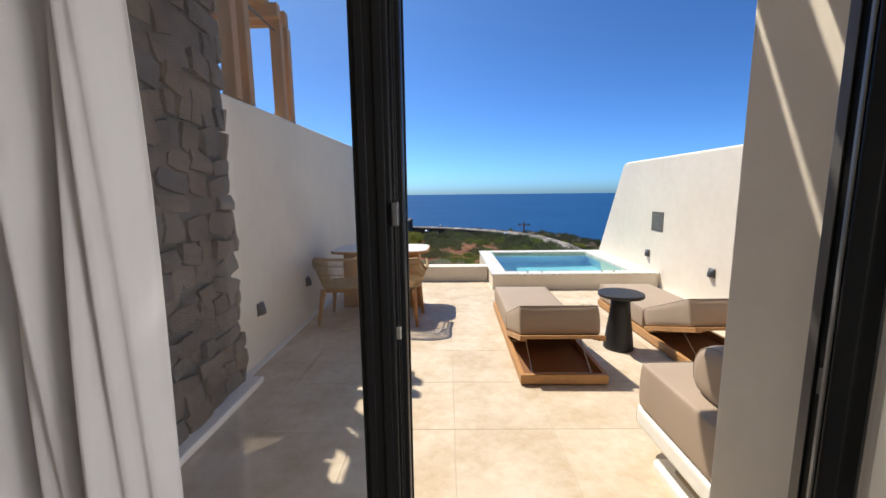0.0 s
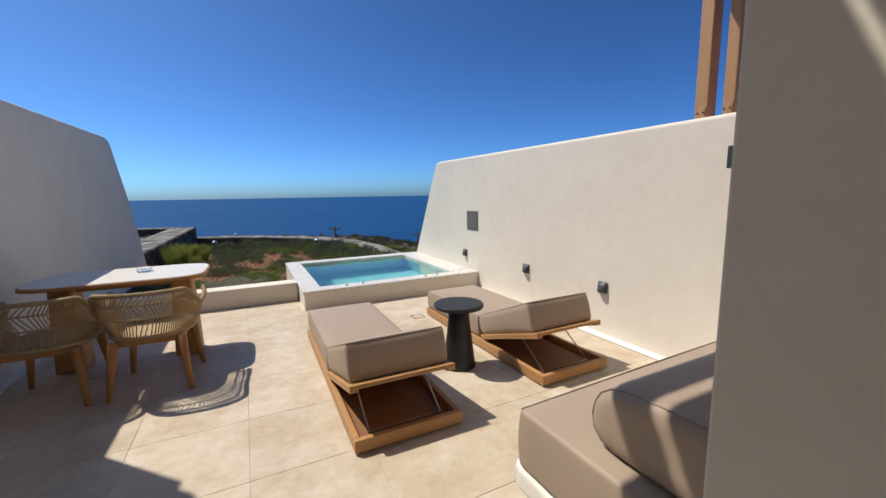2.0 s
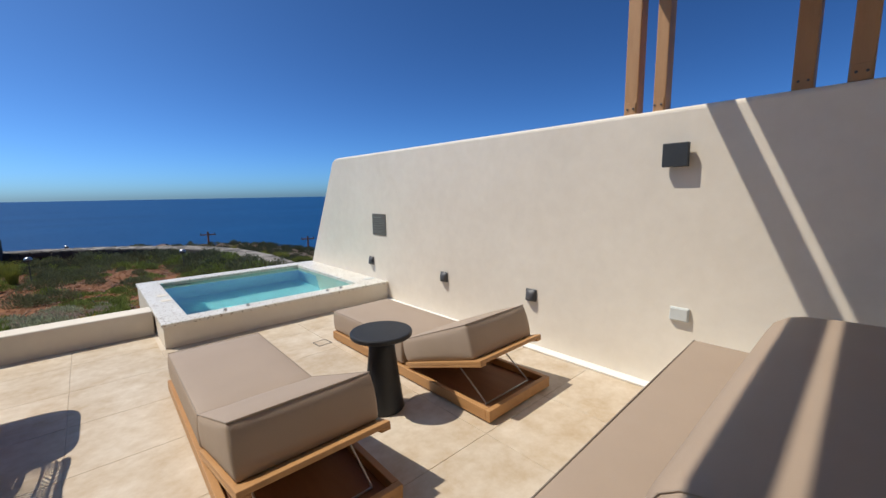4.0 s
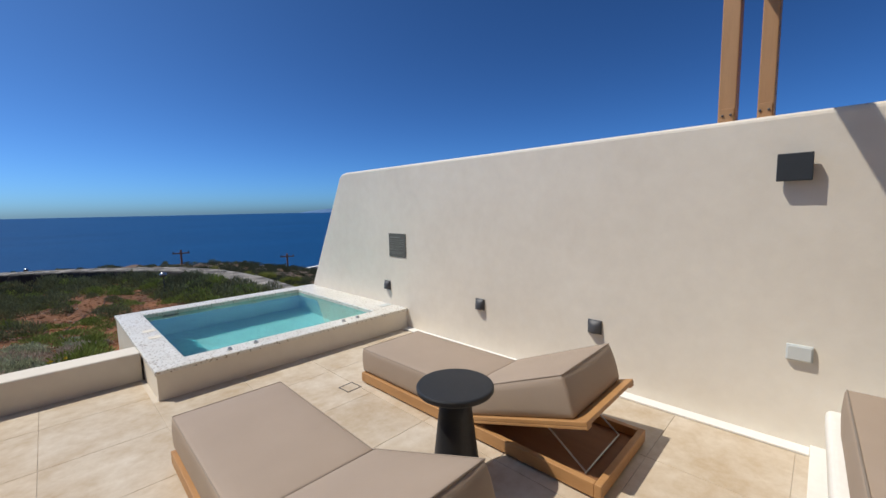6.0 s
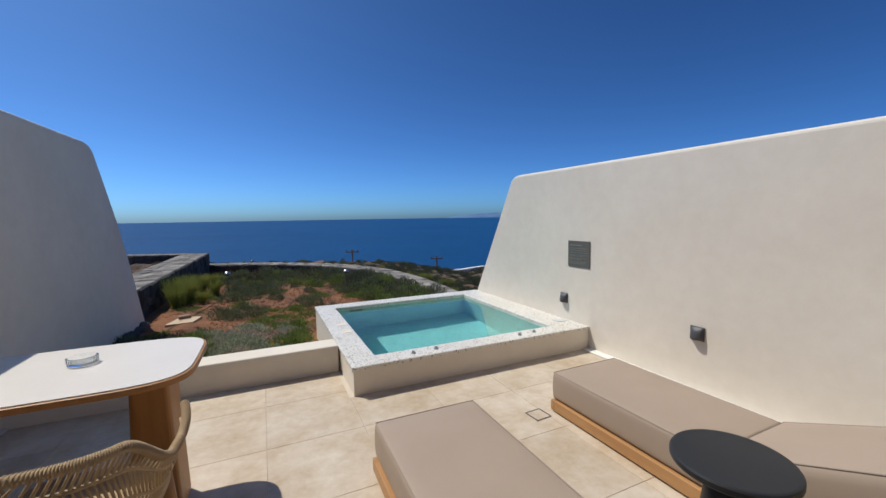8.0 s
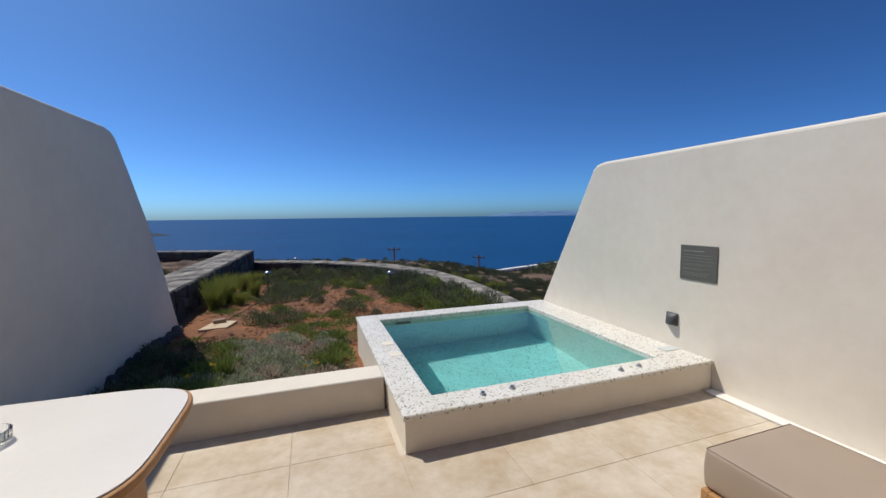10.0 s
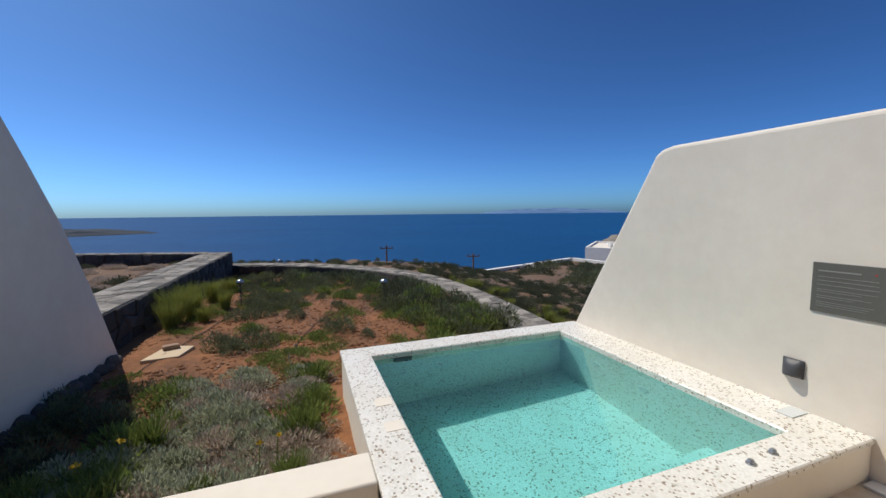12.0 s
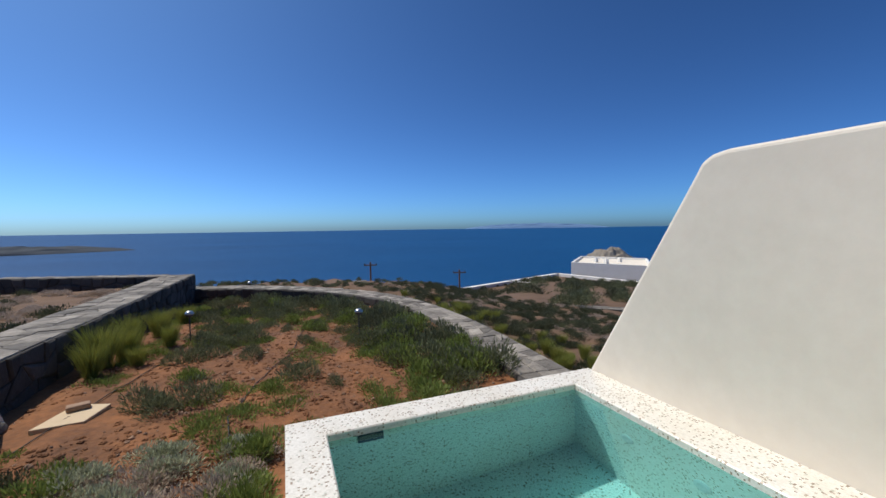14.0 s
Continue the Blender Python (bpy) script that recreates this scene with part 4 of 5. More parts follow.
stone_run("garden_wall_left", [Vector((-1.88 + 0.18 * k / 6, 10.95 + 8.1 * k / 6)) for k in range(7)], 0.72, 0.31, -0.45, "dark dry-stone garden wall with pale flagged top", rng)
stone_run("garden_wall_back", [Vector((-2.02 - k * 1.6, 19.05 + k * 0.58)) for k in range(9)], 0.40, 0.31, -0.45, "dark dry-stone garden wall across the raised bed", rng)
stone_run("garden_wall_curved", [arc_point(k / 26)[0] for k in range(27)], 0.58, -0.10, -0.9, "curved low stone garden wall with pale flagged top", rng)
stone_run("garden_wall_lower", [Vector(p) for p in ((9.6, 20.6), (10.2, 19.6), (12.0, 17.9), (13.6, 16.6), (15.5, 15.4), (18.5, 13.8))], 0.5, -1.62, -2.6,
          "low stone wall on the terrace below the garden", rng, 0.4)


stone_run("garden_wall_edge", [polar(-6 + 3.4 * k, 19.0 + 0.12 * k) for k in range(6)], 0.5, -1.08, -1.9, "far low stone wall at the edge of the slope", rng, 0.45)


def footing():
    root = tagged(new("wall_footing"), "rough dark stones along the foot of the terrace wall", "stone footing", kind="structure")
    y = 9.0
    k = 0
    while y < 11.0:
        w = rng.uniform(0.16, 0.32)
        b = bmesh.new()
        bmesh.ops.create_icosphere(b, subdivisions=2, radius=0.5)
        for v in b.verts:
            v.co *= 1 + 0.25 * noise.noise(v.co * 2.2 + Vector((k * 3.7, 0, 0)))
        part("stone", b, BASALT, root, m=pose(LX + 0.02, y + w / 2, ground_z(-1.3, y) + 0.02, 0, 0, rng.uniform(-20, 20)) @ Matrix.Diagonal((0.16, w * 1.1, rng.uniform(0.12, 0.22), 1)))
        y += w * 0.9
        k += 1


footing()


def garden_lamp(m):
    root = thing("garden_lamp", m, "small garden spike lamp with a metal dome head", "garden lamp", "garden lamps")
    part("spike", tube([(0, 0, -0.05), (0, 0, 0.38)], 0.009, 8), FIXTURE, root)
    part("lens", turned([(0.03, 0.37), (0.052, 0.385), (0.052, 0.405), (0.04, 0.41)], 18), FIXTURE, root, "dark lens ring")
    part("head", turned([(0.060, 0.405), (0.062, 0.416), (0.053, 0.438), (0.032, 0.455), (0.008, 0.461)], 20), STEEL, root, "bright metal dome", smooth=True)


for x, y in ((-0.384, 13.37), (1.956, 12.47), (-0.05, 19.75)):
    garden_lamp(pose(x, y, max(ground_z(x, y), -0.6) + 0.02))
tagged(part("stone_slab", prism([(-1.06, 10.84), (-0.70, 10.86), (-0.62, 11.20), (-0.93, 11.32)], 0.045, "z", ground_z(-1, 11.2) - 0.02, 0.008), CORK), "pale stone slab lying on the garden soil", "slab")
tagged(part("broken_stone", box(-0.08, 0.09, -0.05, 0.05, 0, 0.05, 0.015), PEBBLE, m=pose(-0.86, 11.17, ground_z(-1, 11.2) + 0.026, 0, 0, 20)), "reddish broken stone lying on the slab", "stone")


def pole(m):
    root = thing("utility_pole", m, "dark wooden utility pole with a crossarm below the garden", "utility pole", "utility poles")
    part("mast", tube([(0, 0, -0.5), (0, 0, 7.5)], 0.13, 8, taper=0.09), TEAK_DARK, root)
    part("crossarm", box(-0.75, 0.75, -0.05, 0.05, 7.1, 7.22), TEAK_DARK, root)
    for x in (-0.65, 0.0, 0.65):
        part("insulator", turned([(0.03, 7.22), (0.06, 7.27), (0.03, 7.36), (0.05, 7.42)], 8), FIXTURE, root, "", pose(x, 0, 0))


for az, dep, dist in ((11.6, 4.93, 45.0), (24.6, 6.29, 45.0)):
    x, y, z = 0.956 + dist * math.sin(radians(az)), 6.647 + dist * math.cos(radians(az)), 1.487 - dist * math.tan(radians(dep))
    pole(pose(x, y, z - 7.4, 0, 0, -az))


def low_house():
    root = thing("white_house", pose(0, 0, 0), "low flat-roofed white house on the slope towards the sea", "house")
    a, b, c = polar(40.5, 60), polar(50.5, 57), polar(50, 70)
    d = a + (c - b)
    z1, z0 = 1.487 - 60 * math.tan(radians(5.04)), -9.0
    out = [tuple(p) for p in (a, b, c, d)]
    part("wall", prism(out, z1 - z0 - 0.35, "z", z0), WHITE, root)
    cen = (a + b + c + d) / 4
    for p, q in ((a, b), (b, c), (c, d), (d, a)):
        quad = [p, q, q + (cen - q) * 0.05, p + (cen - p) * 0.05]
        part("roof_parapet", prism([tuple(v) for v in quad], 0.34, "z", z1 - 0.345), WHITE, root)
    part("roof", prism([tuple(v + (cen - v) * 0.055) for v in (a, b, c, d)], 0.02, "z", z1 - 0.34), PLASTER, root)
    for k, (u, v) in enumerate(((0.3, 0.4), (0.45, 0.3), (0.62, 0.55))):
        p = a + (b - a) * u + (d - a) * v
        part("chimney", box(p.x - 0.25, p.x + 0.25, p.y - 0.25, p.y + 0.25, z1 - 0.32, z1 + 0.35, 0.03), WHITE, root)


low_house()


def planted_roof():
    root = thing("planted_terrace", pose(0, 0, 0), "planted roof terrace edged with white kerbs", "terrace")
    z = -4.75
    p1, p2, p3, p4 = polar(24.7, 38.5), polar(38.6, 52.0), polar(51.0, 45.5), polar(51.0, 30.0)
    part("slab", prism([tuple(p) for p in (p1, p2, p3, p4)], 3.0, "z", z - 3.1), DARK_SOIL, root, "brown planted soil")
    for a, b, w in ((p1, p2, 0.55), (p2, p3, 0.55), (p1.lerp(p2, 0.45), p4.lerp(p3, 0.45), 0.4)):
        n = Vector(((b - a).y, -(b - a).x)).normalized() * w
        part("kerb", prism([tuple(v) for v in (a, b, b + n, a + n)], 0.45, "z", z - 0.2), WHITE, root, "white kerb")


planted_roof()


def hill(name, cx, cy, rx, ry, z0, h, mat, label, category, seed, turn=0.0, n=60, m=20, rough=0.3):
    verts, faces = [], []
    ct, stn = math.cos(turn), math.sin(turn)
    for j in range(m + 1):
        for i in range(n + 1):
            u, v = -1 + 2 * i / n, -1 + 2 * j / m
            r = min(1.0, math.hypot(u, v))
            f = (1 - r ** 2) ** 0.8 * (1 + rough * noise.noise((u * 3 + seed, v * 3, 0)) + rough * 0.7 * noise.noise((u * 9 + seed, v * 9, 2)))
            x, y = u * rx, v * ry
            verts.append((cx + x * ct - y * stn, cy + x * stn + y * ct, z0 + h * f - (0.5 if r >= 1 else 0)))
    for j in range(m):
        for i in range(n):
            a = j * (n + 1) + i
            faces.append((a, a + 1, a + n + 2, a + n + 1))
    me = bpy.data.meshes.new(name)
    me.from_pydata(verts, [], faces)
    me.materials.append(mat)
    tagged(new(name, me), label, category, kind="structure")


p = polar(45.3, 150)
hill("rocky_knoll", p.x, p.y, 14, 10, -14.5, 7.6, ROCK, "bare rocky knoll at the shore", "hill", 3.0, rough=0.22)
p = polar(-27, 430)
hill("headland", p.x, p.y, 85, 22, -14.5, 6.2, HAZE_LAND, "long low dark headland across the water", "headland", 7.0, radians(27))
# pale blue here is distance haze, painted into the material
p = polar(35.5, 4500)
hill("far_island", p.x, p.y, 800, 120, -14.5, 50.0, HAZE_MOUNTAIN, "mountains of a far island, air haze painted as faint blue", "mountains", 11.0, radians(-35))


# ---- planting ----
def plant_mesh(name, n, radius, height, leaf, width, up, mat, r, droop=0.0, stems=0):
    """Leaves set round short stems; up: 0 spreading, 1 upright."""
    verts, faces = [], []

    def blade(base, d, ln, wd, bend):
        side = d.cross(Vector((r.uniform(-1, 1), r.uniform(-1, 1), 0.6)))
        side = side.normalized() * wd / 2 if side.length > 1e-4 else Vector((wd / 2, 0, 0))
        mid, tip = base + d * ln * 0.55, base + d * ln + Vector((0, 0, -bend * ln))
        k = len(verts)
        verts.extend((tuple(base - side * 0.5), tuple(base + side * 0.5), tuple(mid + side), tuple(mid - side), tuple(tip)))
        faces.append((k, k + 1, k + 2, k + 3))
        faces.append((k + 3, k + 2, k + 4))
    lobes = [(Vector((r.uniform(-0.55, 0.55) * radius, r.uniform(-0.55, 0.55) * radius, 0)), r.uniform(0.45, 0.8)) for _ in range(6)]
    for _ in range(n):
        c, s = r.choice(lobes)
        a, e = r.uniform(0, 2 * math.pi), math.asin(r.uniform(0.0, 1.0))
        rad = radius * s * r.uniform(0.55, 1.0)
        d = Vector((math.cos(a) * math.cos(e), math.sin(a) * math.cos(e), math.sin(e)))
        if up > 0.7:
            base = c * 0.6 + Vector((r.uniform(-0.2, 0.2) * radius, r.uniform(-0.2, 0.2) * radius, 0))
            dd = (Vector((d.x, d.y, 0)) * (1 - up) * 1.6 + Vector((0, 0, 1))).normalized()
            blade(base, dd, height * r.uniform(0.6, 1.05), width, droop)
        else:
            base = c + Vector((d.x * rad, d.y * rad, d.z * height * s * r.uniform(0.8, 1.1)))
            dd = (d + Vector((r.uniform(-0.6, 0.6), r.uniform(-0.6, 0.6), up + r.uniform(-0.2, 0.4)))).normalized()
            blade(base, dd, leaf * r.uniform(0.6, 1.3), width * r.uniform(0.7, 1.3), droop)
    me = bpy.data.meshes.new(name)
    me.from_pydata(verts, [], faces)
    me.materials.append(mat)
    return me


pr = random.Random(11)
KINDS = {
    "grey": [plant_mesh("grey_shrub", 1100, 0.26, 0.30, 0.045, 0.010, 0.45, LEAF_GREY, pr) for _ in range(3)],
    "green": [plant_mesh("green_shrub", 900, 0.25, 0.22, 0.05, 0.013, 0.35, LEAF_GREEN, pr) for _ in range(2)],
    "dark": [plant_mesh("dark_shrub", 900, 0.26, 0.26, 0.045, 0.012, 0.4, LEAF_DARK, pr) for _ in range(2)],
    "dry": [plant_mesh("dry_shrub", 1300, 0.23, 0.16, 0.032, 0.009, 0.2, LEAF_DRY, pr) for _ in range(2)],
    "silver": [plant_mesh("silver_shrub", 1300, 0.23, 0.19, 0.036, 0.010, 0.25, LEAF_SILVER, pr) for _ in range(2)],
    "weed": [plant_mesh("weed", 260, 0.20, 0.08, 0.06, 0.010, 0.5, LEAF_GREEN, pr, 0.1) for _ in range(3)],
    "grass": [plant_mesh("grass_tuft", 260, 0.16, 0.30, 0.3, 0.006, 0.75, LEAF_GREEN, pr, 0.15) for _ in range(2)],
    "feather": [plant_mesh("feather_grass", 620, 0.20, 0.62, 0.5, 0.0035, 0.77, GRASS_GOLD, pr, 0.22) for _ in range(2)],
}
LABELS = {
    "grey": ("shrub", "grey-green low shrub in red garden soil", "shrub"), "green": ("shrub", "bright green low shrub in the garden", "shrub"),
    "dark": ("shrub", "dark green low shrub in the garden", "shrub"), "dry": ("dry_shrub", "dry brown cushion shrub behind the parapet", "shrub"),
    "silver": ("shrub", "silvery grey cushion shrub behind the parapet", "shrub"), "weed": ("weed", "small bright green weed on red soil", "weed"),
    "grass": ("grass_tuft", "green grass tuft in the garden", "grass"), "feather": ("feather_grass", "yellow-green feathery ornamental grass beside the stone wall", "grass")}


def plant(kind, x, y, s, z=None):
    me = pr.choice(KINDS[kind])
    nm, label, cat = LABELS[kind]
    ob = new(nm, me)
    ob.matrix_basis = pose(x, y, (ground_z(x, y) if z is None else z) - 0.02, 0, 0, pr.uniform(0, 360)) @ Matrix.Diagonal((s, s, s * pr.uniform(0.8, 1.15), 1))
    return tagged(ob, label, cat, "garden planting")


def scatter(kinds, n, x0, x1, y0, y1, s0, s1, keep=lambda x, y: True):
    made = tries = 0
    while made < n and tries < n * 30:
        tries += 1
        x, y = pr.uniform(x0, x1), pr.uniform(y0, y1)
        if keep(x, y):
            plant(pr.choice(kinds), x, y, pr.uniform(s0, s1))
            made += 1


def in_garden(x, y):
    return outside(x, y) < -0.4 and x > -1.35 and not (x > 0.75 and y < 9.55) and math.hypot(x + 0.82, (y - 11.05) * 0.8) > 0.42


# thick cushion planting behind the parapet
scatter(["dry", "silver", "dry", "dry", "silver"], 50, -0.55, 0.72, 7.92, 10.0, 0.6, 1.0, in_garden)
# darker kinds picked here, deepening the terrace wall's shade by leaf colour
scatter(["dark", "grey", "dry", "dark"], 13, -1.25, -0.92, 7.95, 9.0, 0.7, 1.0, in_garden)
scatter(["silver", "silver", "green", "silver"], 14, -0.9, -0.5, 7.95, 8.9, 0.8, 1.15, in_garden)
# same for this strip: leaf colour darkened to stand for the wall's shade
scatter(["dark", "grey"], 8, -1.25, -0.7, 9.2, 10.2, 0.6, 0.9, in_garden)
scatter(["dry", "silver"], 22, -0.55, 0.66, 8.5, 9.8, 0.7, 1.05, in_garden)
scatter(["green", "grass"], 5, -0.6, 0.65, 8.0, 9.9, 0.6, 0.95, in_garden)
scatter(["grass"], 7, -0.95, -0.4, 7.95, 8.6, 0.9, 1.4, in_garden)
scatter(["silver", "dry", "dry"], 14, -0.5, 0.1, 8.05, 9.2, 0.85, 1.15, in_garden)
scatter(["dry", "silver", "dry"], 8, -0.1, 0.65, 8.1, 9.6, 1.0, 1.25, in_garden)
for x, y, s in ((-0.45, 8.95, 1.1), (-0.52, 8.5, 0.9), (0.56, 8.75, 1.0), (0.64, 9.15, 0.9), (0.66, 9.8, 0.9)):
    plant("green", x, y, s)
    plant("grass", x + 0.06, y - 0.05, s)
# open soil with single shrubs
scatter(["grey", "grey", "green", "grey"], 54, -0.6, 2.2, 10.7, 15.6, 0.4, 1.0, in_garden)
# shrub belt along the curved wall
scatter(["grey", "green", "grey", "green", "dark"], 50, 1.7, 3.4, 9.7, 15.0, 0.8, 1.35, lambda x, y: -1.5 < outside(x, y) < -0.35 and in_garden(x, y))
scatter(["grey", "dark", "green", "grey"], 36, -0.9, 2.6, 15.3, 18.8, 0.8, 1.3, lambda x, y: outside(x, y) < -0.35 and x > -1.2)
for x, y, s in ((-1.12, 12.2, 1.0), (-1.0, 12.9, 1.1), (-1.15, 13.6, 1.15), (-0.95, 14.2, 1.0), (-1.1, 14.9, 1.1), (-0.9, 15.5, 1.0), (-0.62, 13.3, 0.8), (-1.15, 12.6, 1.2), (-0.78, 12.45, 0.7)):
    plant("feather", x, y, s)


def planting_stuff(name, kinds, n, x0, x1, y0, y1, s0, s1, keep, label):
    """Plants past counting, joined into one mesh a kind."""
    for kind in kinds:
        src = KINDS[kind][0]
        co = np.empty(len(src.vertices) * 3)
        src.vertices.foreach_get("co", co)
        co = co.reshape(-1, 3)
        thin = [p.vertices[:] for p in src.polygons]
        verts, faces, tries, made = [], [], 0, 0
        while made < n and tries < n * 20:
            tries += 1
            x, y = pr.uniform(x0, x1), pr.uniform(y0, y1)
            if not keep(x, y):
                continue
            s, a = pr.uniform(s0, s1), pr.uniform(0, 6.28)
            rot = np.array([[math.cos(a), math.sin(a), 0], [-math.sin(a), math.cos(a), 0], [0, 0, 1]])
            base = len(verts)
            verts.extend(map(tuple, (co @ rot) * s + np.array([x, y, ground_z(x, y) - 0.03])))
            faces.extend(tuple(base + v for v in f) for f in thin)
            made += 1
        me = bpy.data.meshes.new(name)
        me.from_pydata(verts, [], faces)
        me.materials.append(src.materials[0])
        tagged(new(name, me), label, "shrubs", kind="stuff")


def beyond(x, y):
    return 0.45 < outside(x, y) < 5.0


def weedy(x, y):
    """Weeds grow in drifts that run down the garden."""
    return in_garden(x, y) and noise.noise((x * 1.7 + 4.0, y * 0.55, 9.0)) > 0.02


planting_stuff("weeds", ["weed"], 420, -1.1, 2.6, 9.9, 17.5, 0.35, 1.0, weedy, "small bright green weeds on red soil")
planting_stuff("slope_grass", ["feather"], 70, 3.9, 9.0, 10.4, 18.0, 0.45, 0.8, lambda x, y: 0.5 < outside(x, y) < 2.6, "yellow-green grasses on the slope below the garden wall")
planting_stuff("slope_shrubs", ["dark", "dry", "dark"], 190, 4.0, 14.0, 10.4, 22.0, 0.5, 1.0, lambda x, y: 1.6 < outside(x, y) < 8.0, "dark low shrubs on the slope below the garden wall")
planting_stuff("far_shrubs", ["dark", "grey"], 200, 8.0, 44.0, 15.0, 60.0, 1.2, 2.6, lambda x, y: outside(x, y) > 8.0, "dark scrub on the far slope")
planting_stuff("verge_shrubs", ["dark", "grey"], 160, -3.0, 10.0, 14.0, 27.0, 0.35, 0.7, lambda x, y: 0.4 < outside(x, y) < 6.8, "dark low shrubs beyond the garden wall")
planting_stuff("bed_shrubs", ["dry", "dry", "dark"], 85, -9.0, -2.1, 11.0, 19.0, 0.6, 1.2, lambda x, y: True, "dry brown scrub in the raised bed behind the stone wall")


def planted_roof_shrubs():
    verts, faces = [], []
    src = KINDS["dark"][1]
    a, b, c, d = polar(24.7, 38.5), polar(38.6, 52.0), polar(51.0, 45.5), polar(51.0, 30.0)
    for _ in range(150):
        u, v = pr.uniform(0.03, 0.97), pr.uniform(0.03, 0.97)
        p = a.lerp(b, u).lerp(d.lerp(c, u), v)
        s, k = pr.uniform(0.8, 1.7), len(verts)
        verts.extend(tuple(vv.co * s + Vector((p.x, p.y, -4.87))) for vv in src.vertices)
        faces.extend(tuple(k + i for i in f.vertices) for f in src.polygons)
    me = bpy.data.meshes.new("roof_shrubs")
    me.from_pydata(verts, [], faces)
    me.materials.append(LEAF_DARK)
    tagged(new("roof_shrubs", me), "dark scrub on the planted roof terrace", "shrubs", kind="stuff")


planted_roof_shrubs()


def lumps(name, n, s0, s1, mat, label, flat):
    """Many small uneven lumps on the soil, joined."""
    verts, faces = [], []
    made = 0
    while made < n:
        x, y = pr.uniform(-1.3, 3.2), 9.5 + 7.5 * pr.random() ** 1.5
        made += 1
        if not in_garden(x, y):
            continue
        s = s0 + (s1 - s0) * pr.random() ** 3
        k, z, a = len(verts), ground_z(x, y), pr.uniform(0, 6.28)
        for ring, (r, h) in enumerate(((1.0, -0.15), (0.85, 0.35 * flat), (0.4, 0.7 * flat))):
            for q in range(5):
                w = a + q * 1.2566 + ring * 0.4
                verts.append((x + s * r * math.cos(w) * pr.uniform(0.7, 1.25), y + s * r * math.sin(w) * pr.uniform(0.7, 1.25), z + s * h * pr.uniform(0.7, 1.3)))
        for ring in (0, 5):
            for q in range(5):
                p = (q + 1) % 5
                faces.append((k + ring + q, k + ring + p, k + ring + 5 + p, k + ring + 5 + q))
        faces.append(tuple(k + 10 + q for q in range(5)))
    me = bpy.data.meshes.new(name)
    me.from_pydata(verts, [], faces)
    me.materials.append(mat)
    tagged(new(name, me), label, "stones", kind="stuff")


lumps("clods", 9500, 0.006, 0.04, SOIL, "crumbly red clods of garden soil", 0.6)
lumps("pebbles", 1500, 0.006, 0.035, PEBBLE, "small pale and reddish stones on the garden soil", 1.0)
for pts in (((0.55, 9.7), (0.45, 10.4), (0.62, 11.2), (1.0, 12.2), (1.25, 13.5)), ((-1.05, 10.3), (-0.75, 11.5), (-0.5, 12.4), (-0.2, 13.2), (0.3, 14.5))):
    path = [Vector((x, y, ground_z(x, y) + 0.012)) for (xa, ya), (xb, yb) in zip(pts, pts[1:]) for x, y in ((xa + (xb - xa) * f / 5, ya + (yb - ya) * f / 5) for f in range(5))]
    tagged(part("irrigation_hose", tube(path, 0.005, 6), HOSE, smooth=True), "thin black irrigation hose lying on the soil", "hose")
for x, y in ((-0.55, 8.35), (0.35, 8.2), (0.44, 8.27), (-0.4, 8.5)):
    z = ground_z(x, y)
    fl = thing("flower", pose(x, y, z), "small yellow flower among the cushion shrubs", "flower", "yellow flowers")
    part("stem", tube([(0, 0, -0.02), (0.01, 0.0, 0.15), (0.02, 0.0, 0.28)], 0.003, 5), LEAF_GREEN, fl)
    part("blossom", plant_mesh("blossom", 16, 0.012, 0.012, 0.022, 0.012, 0.2, FLOWER, pr), FLOWER, fl, "yellow blossom", pose(0.02, 0, 0.278))


# ---- pieces ----
def tile_mesh(w, d):
    b = bmesh.new()
    h, c = 0.0034, 0.0012
    lo = [b.verts.new(p) for p in ((-w / 2, -d / 2, -h), (w / 2, -d / 2, -h), (w / 2, d / 2, -h), (-w / 2, d / 2, -h))]
    md = [b.verts.new((v.co.x, v.co.y, -c * 0.8)) for v in lo]
    hi = [b.verts.new((v.co.x - math.copysign(c, v.co.x), v.co.y - math.copysign(c, v.co.y), 0)) for v in lo]
    for a, e in ((lo, md), (md, hi)):
        for k in range(4):
            b.faces.new((a[k], a[(k + 1) % 4], e[(k + 1) % 4], e[k]))
    b.faces.new(hi)
    return mesh_of("tile", b, TRAVERTINE)


tiles = {}


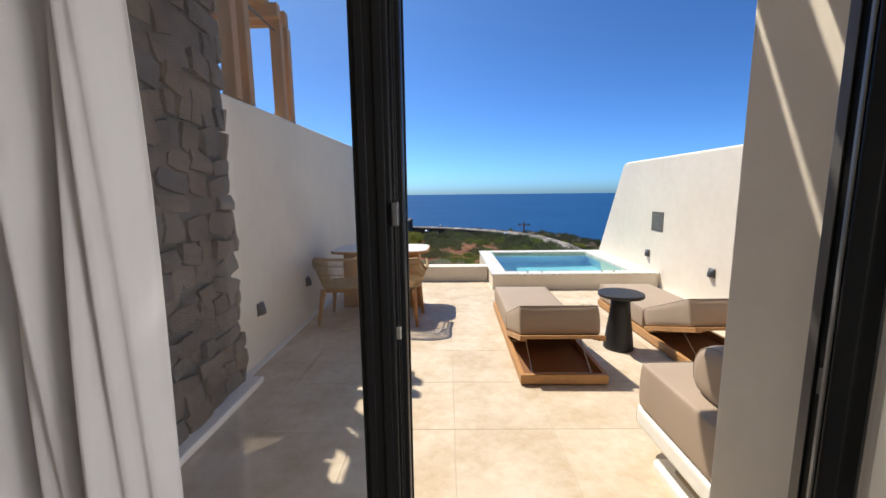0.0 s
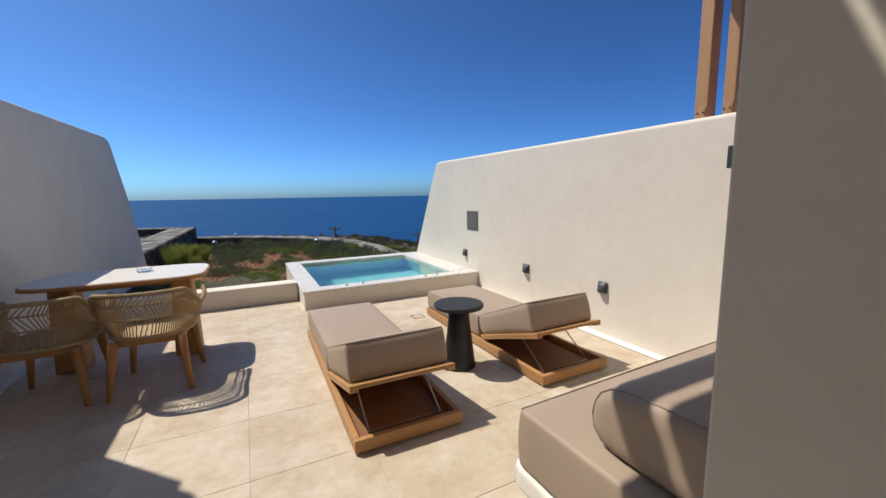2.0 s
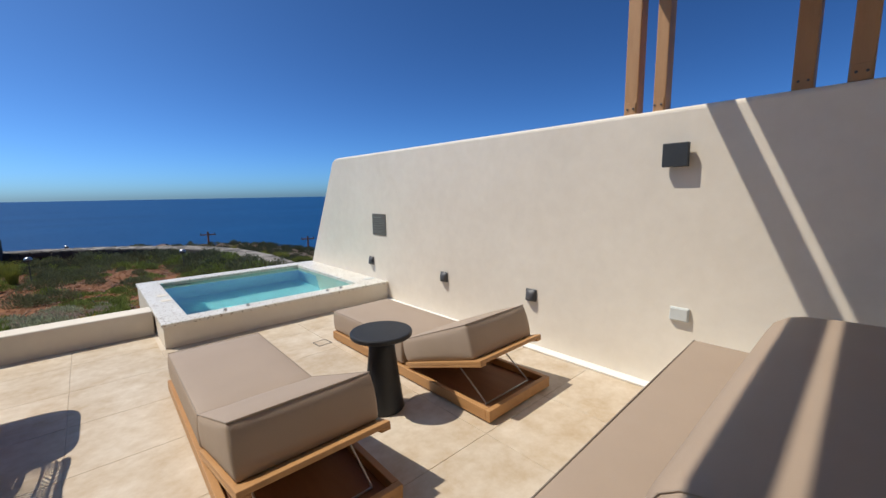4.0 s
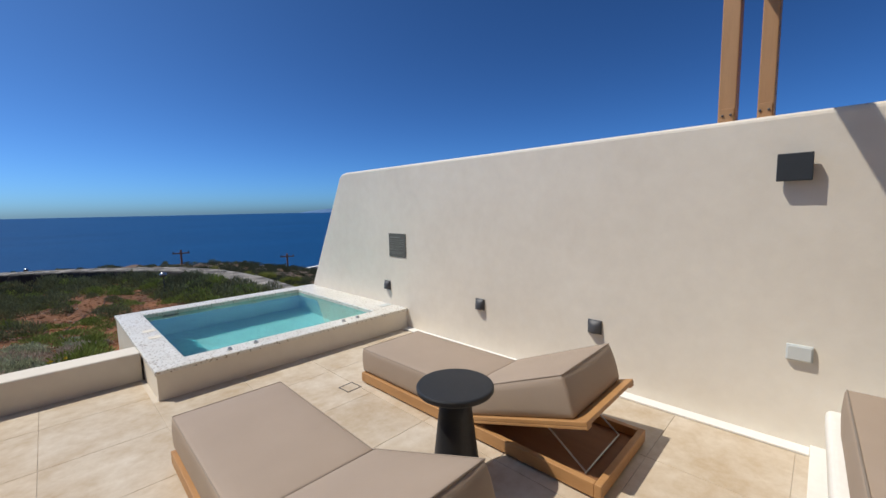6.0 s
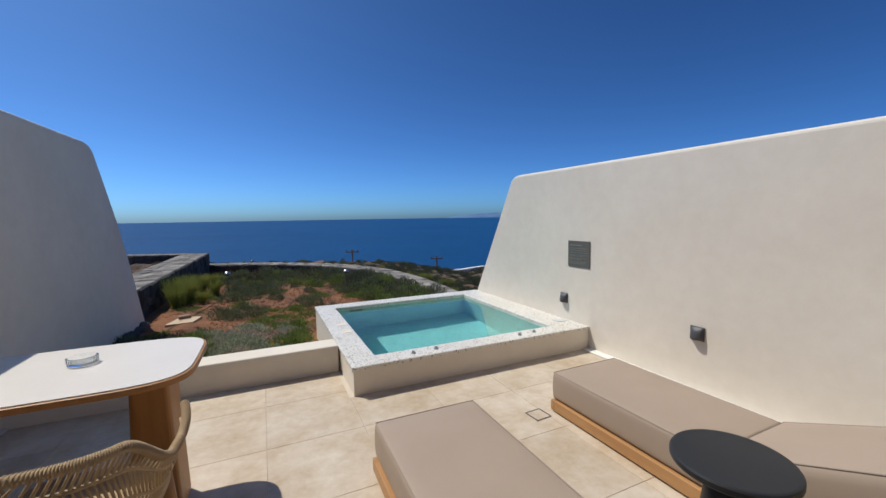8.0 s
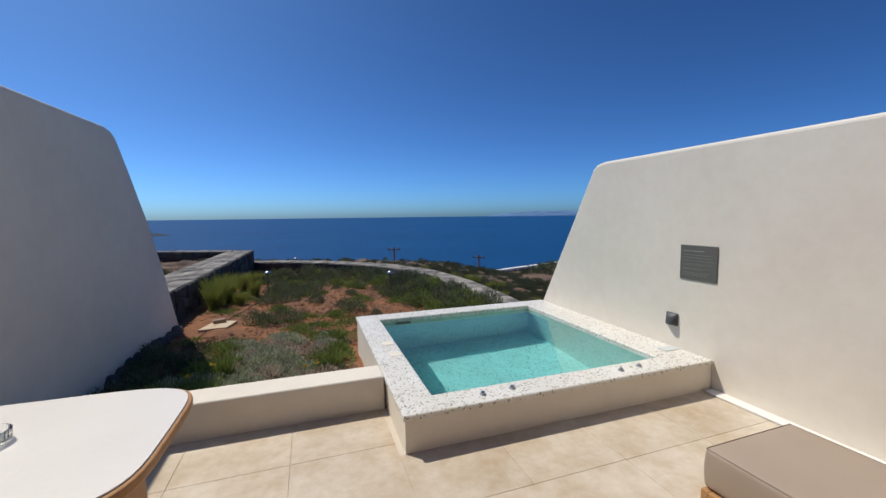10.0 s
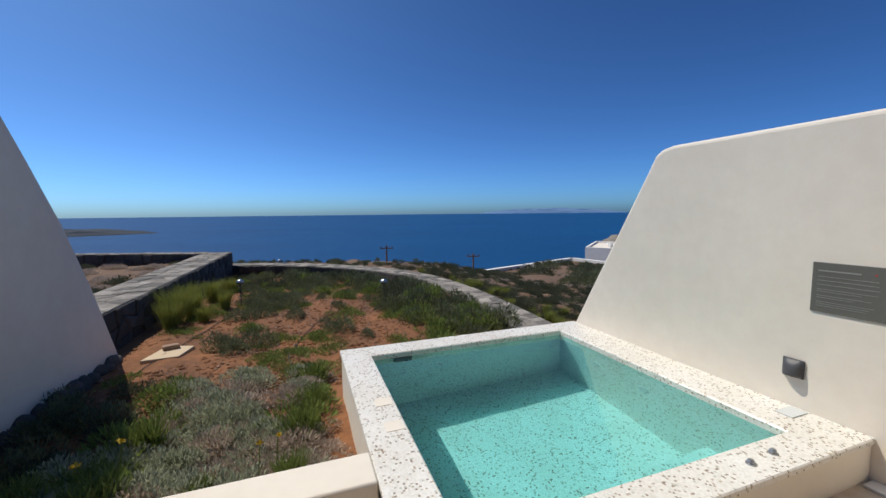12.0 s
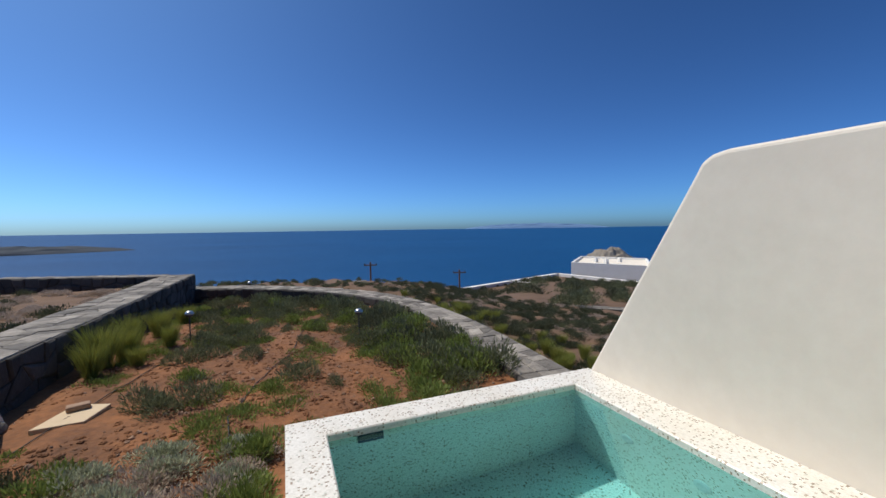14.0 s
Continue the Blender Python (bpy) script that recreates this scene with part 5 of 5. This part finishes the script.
def lay_tile(x0, x1, y0, y1):
    x0, x1, y0, y1 = max(x0, LX), min(x1, RX), max(y0, 2.16), min(y1, 7.482)
    if x0 > 0.8:
        y1 = min(y1, 6.905)
    elif x1 > 0.9 and y1 > 6.905:
        x1 = 0.91
    w, d = round(x1 - x0 - 0.0025, 4), round(y1 - y0 - 0.0025, 4)
    if w < 0.03 or d < 0.03:
        return
    if (w, d) not in tiles:
        tiles[(w, d)] = tile_mesh(w, d)
    ob = part("tile", tiles[(w, d)], TRAVERTINE, floor, m=pose((x0 + x1) / 2, (y0 + y1) / 2, 0, 0, 0, 0))


for j in range(-8, 3):
    y0 = 6.43 + 0.6 * j
    x = 0.295 - 1.8
    long_first = j % 2
    while x < RX:
        w = 0.6
        if long_first and abs(x - 0.895) < 0.01:
            w = 1.2
        lay_tile(x, x + w, y0, y0 + 0.6)
        x += w


def stone_variant(r):
    b = bmesh.new()
    bmesh.ops.create_cube(b, size=1.0)
    bmesh.ops.subdivide_edges(b, edges=b.edges[:], cuts=1, use_grid_fill=True)
    for v in b.verts:
        outer = sum(abs(c) > 0.4 for c in v.co)
        k = {3: 0.84, 2: 0.93, 1: 1.0, 0: 1.0}[outer]
        v.co = Vector([c * k for c in v.co]) + Vector((r.uniform(-0.06, 0.06), r.uniform(-0.06, 0.06), r.uniform(-0.06, 0.06)))
    return mesh_of("stone", b, STONE)


sr = random.Random(8)
VARIANTS = [stone_variant(sr) for _ in range(10)]
stone_wall = structure("wall_stone", box(-1.72, -1.275, 2.46, 3.93, 0.0, 3.3), HOUSE_MORTAR, "rough grey and brown rubble stone house wall", "wall")
z = 0.0
while z < 3.25:
    h = sr.uniform(0.09, 0.19)
    y = 2.46 - sr.uniform(0, 0.1)
    while y < 3.98:
        w = sr.uniform(0.10, 0.29)
        if 3.98 - y - w < 0.09:
            w = 3.98 - y + sr.uniform(-0.03, 0.04)
        dz = sr.uniform(-0.02, 0.02)
        part("stone", sr.choice(VARIANTS), STONE, stone_wall, m=pose(-1.315 + sr.uniform(-0.014, 0.016), y + w / 2, z + h / 2 + dz, sr.uniform(-16, 16), sr.uniform(-5, 5), sr.uniform(-7, 7))
             @ Matrix.Diagonal((0.13, w * 1.03, h * sr.uniform(0.95, 1.12), 1)))
        y += w
    z += h
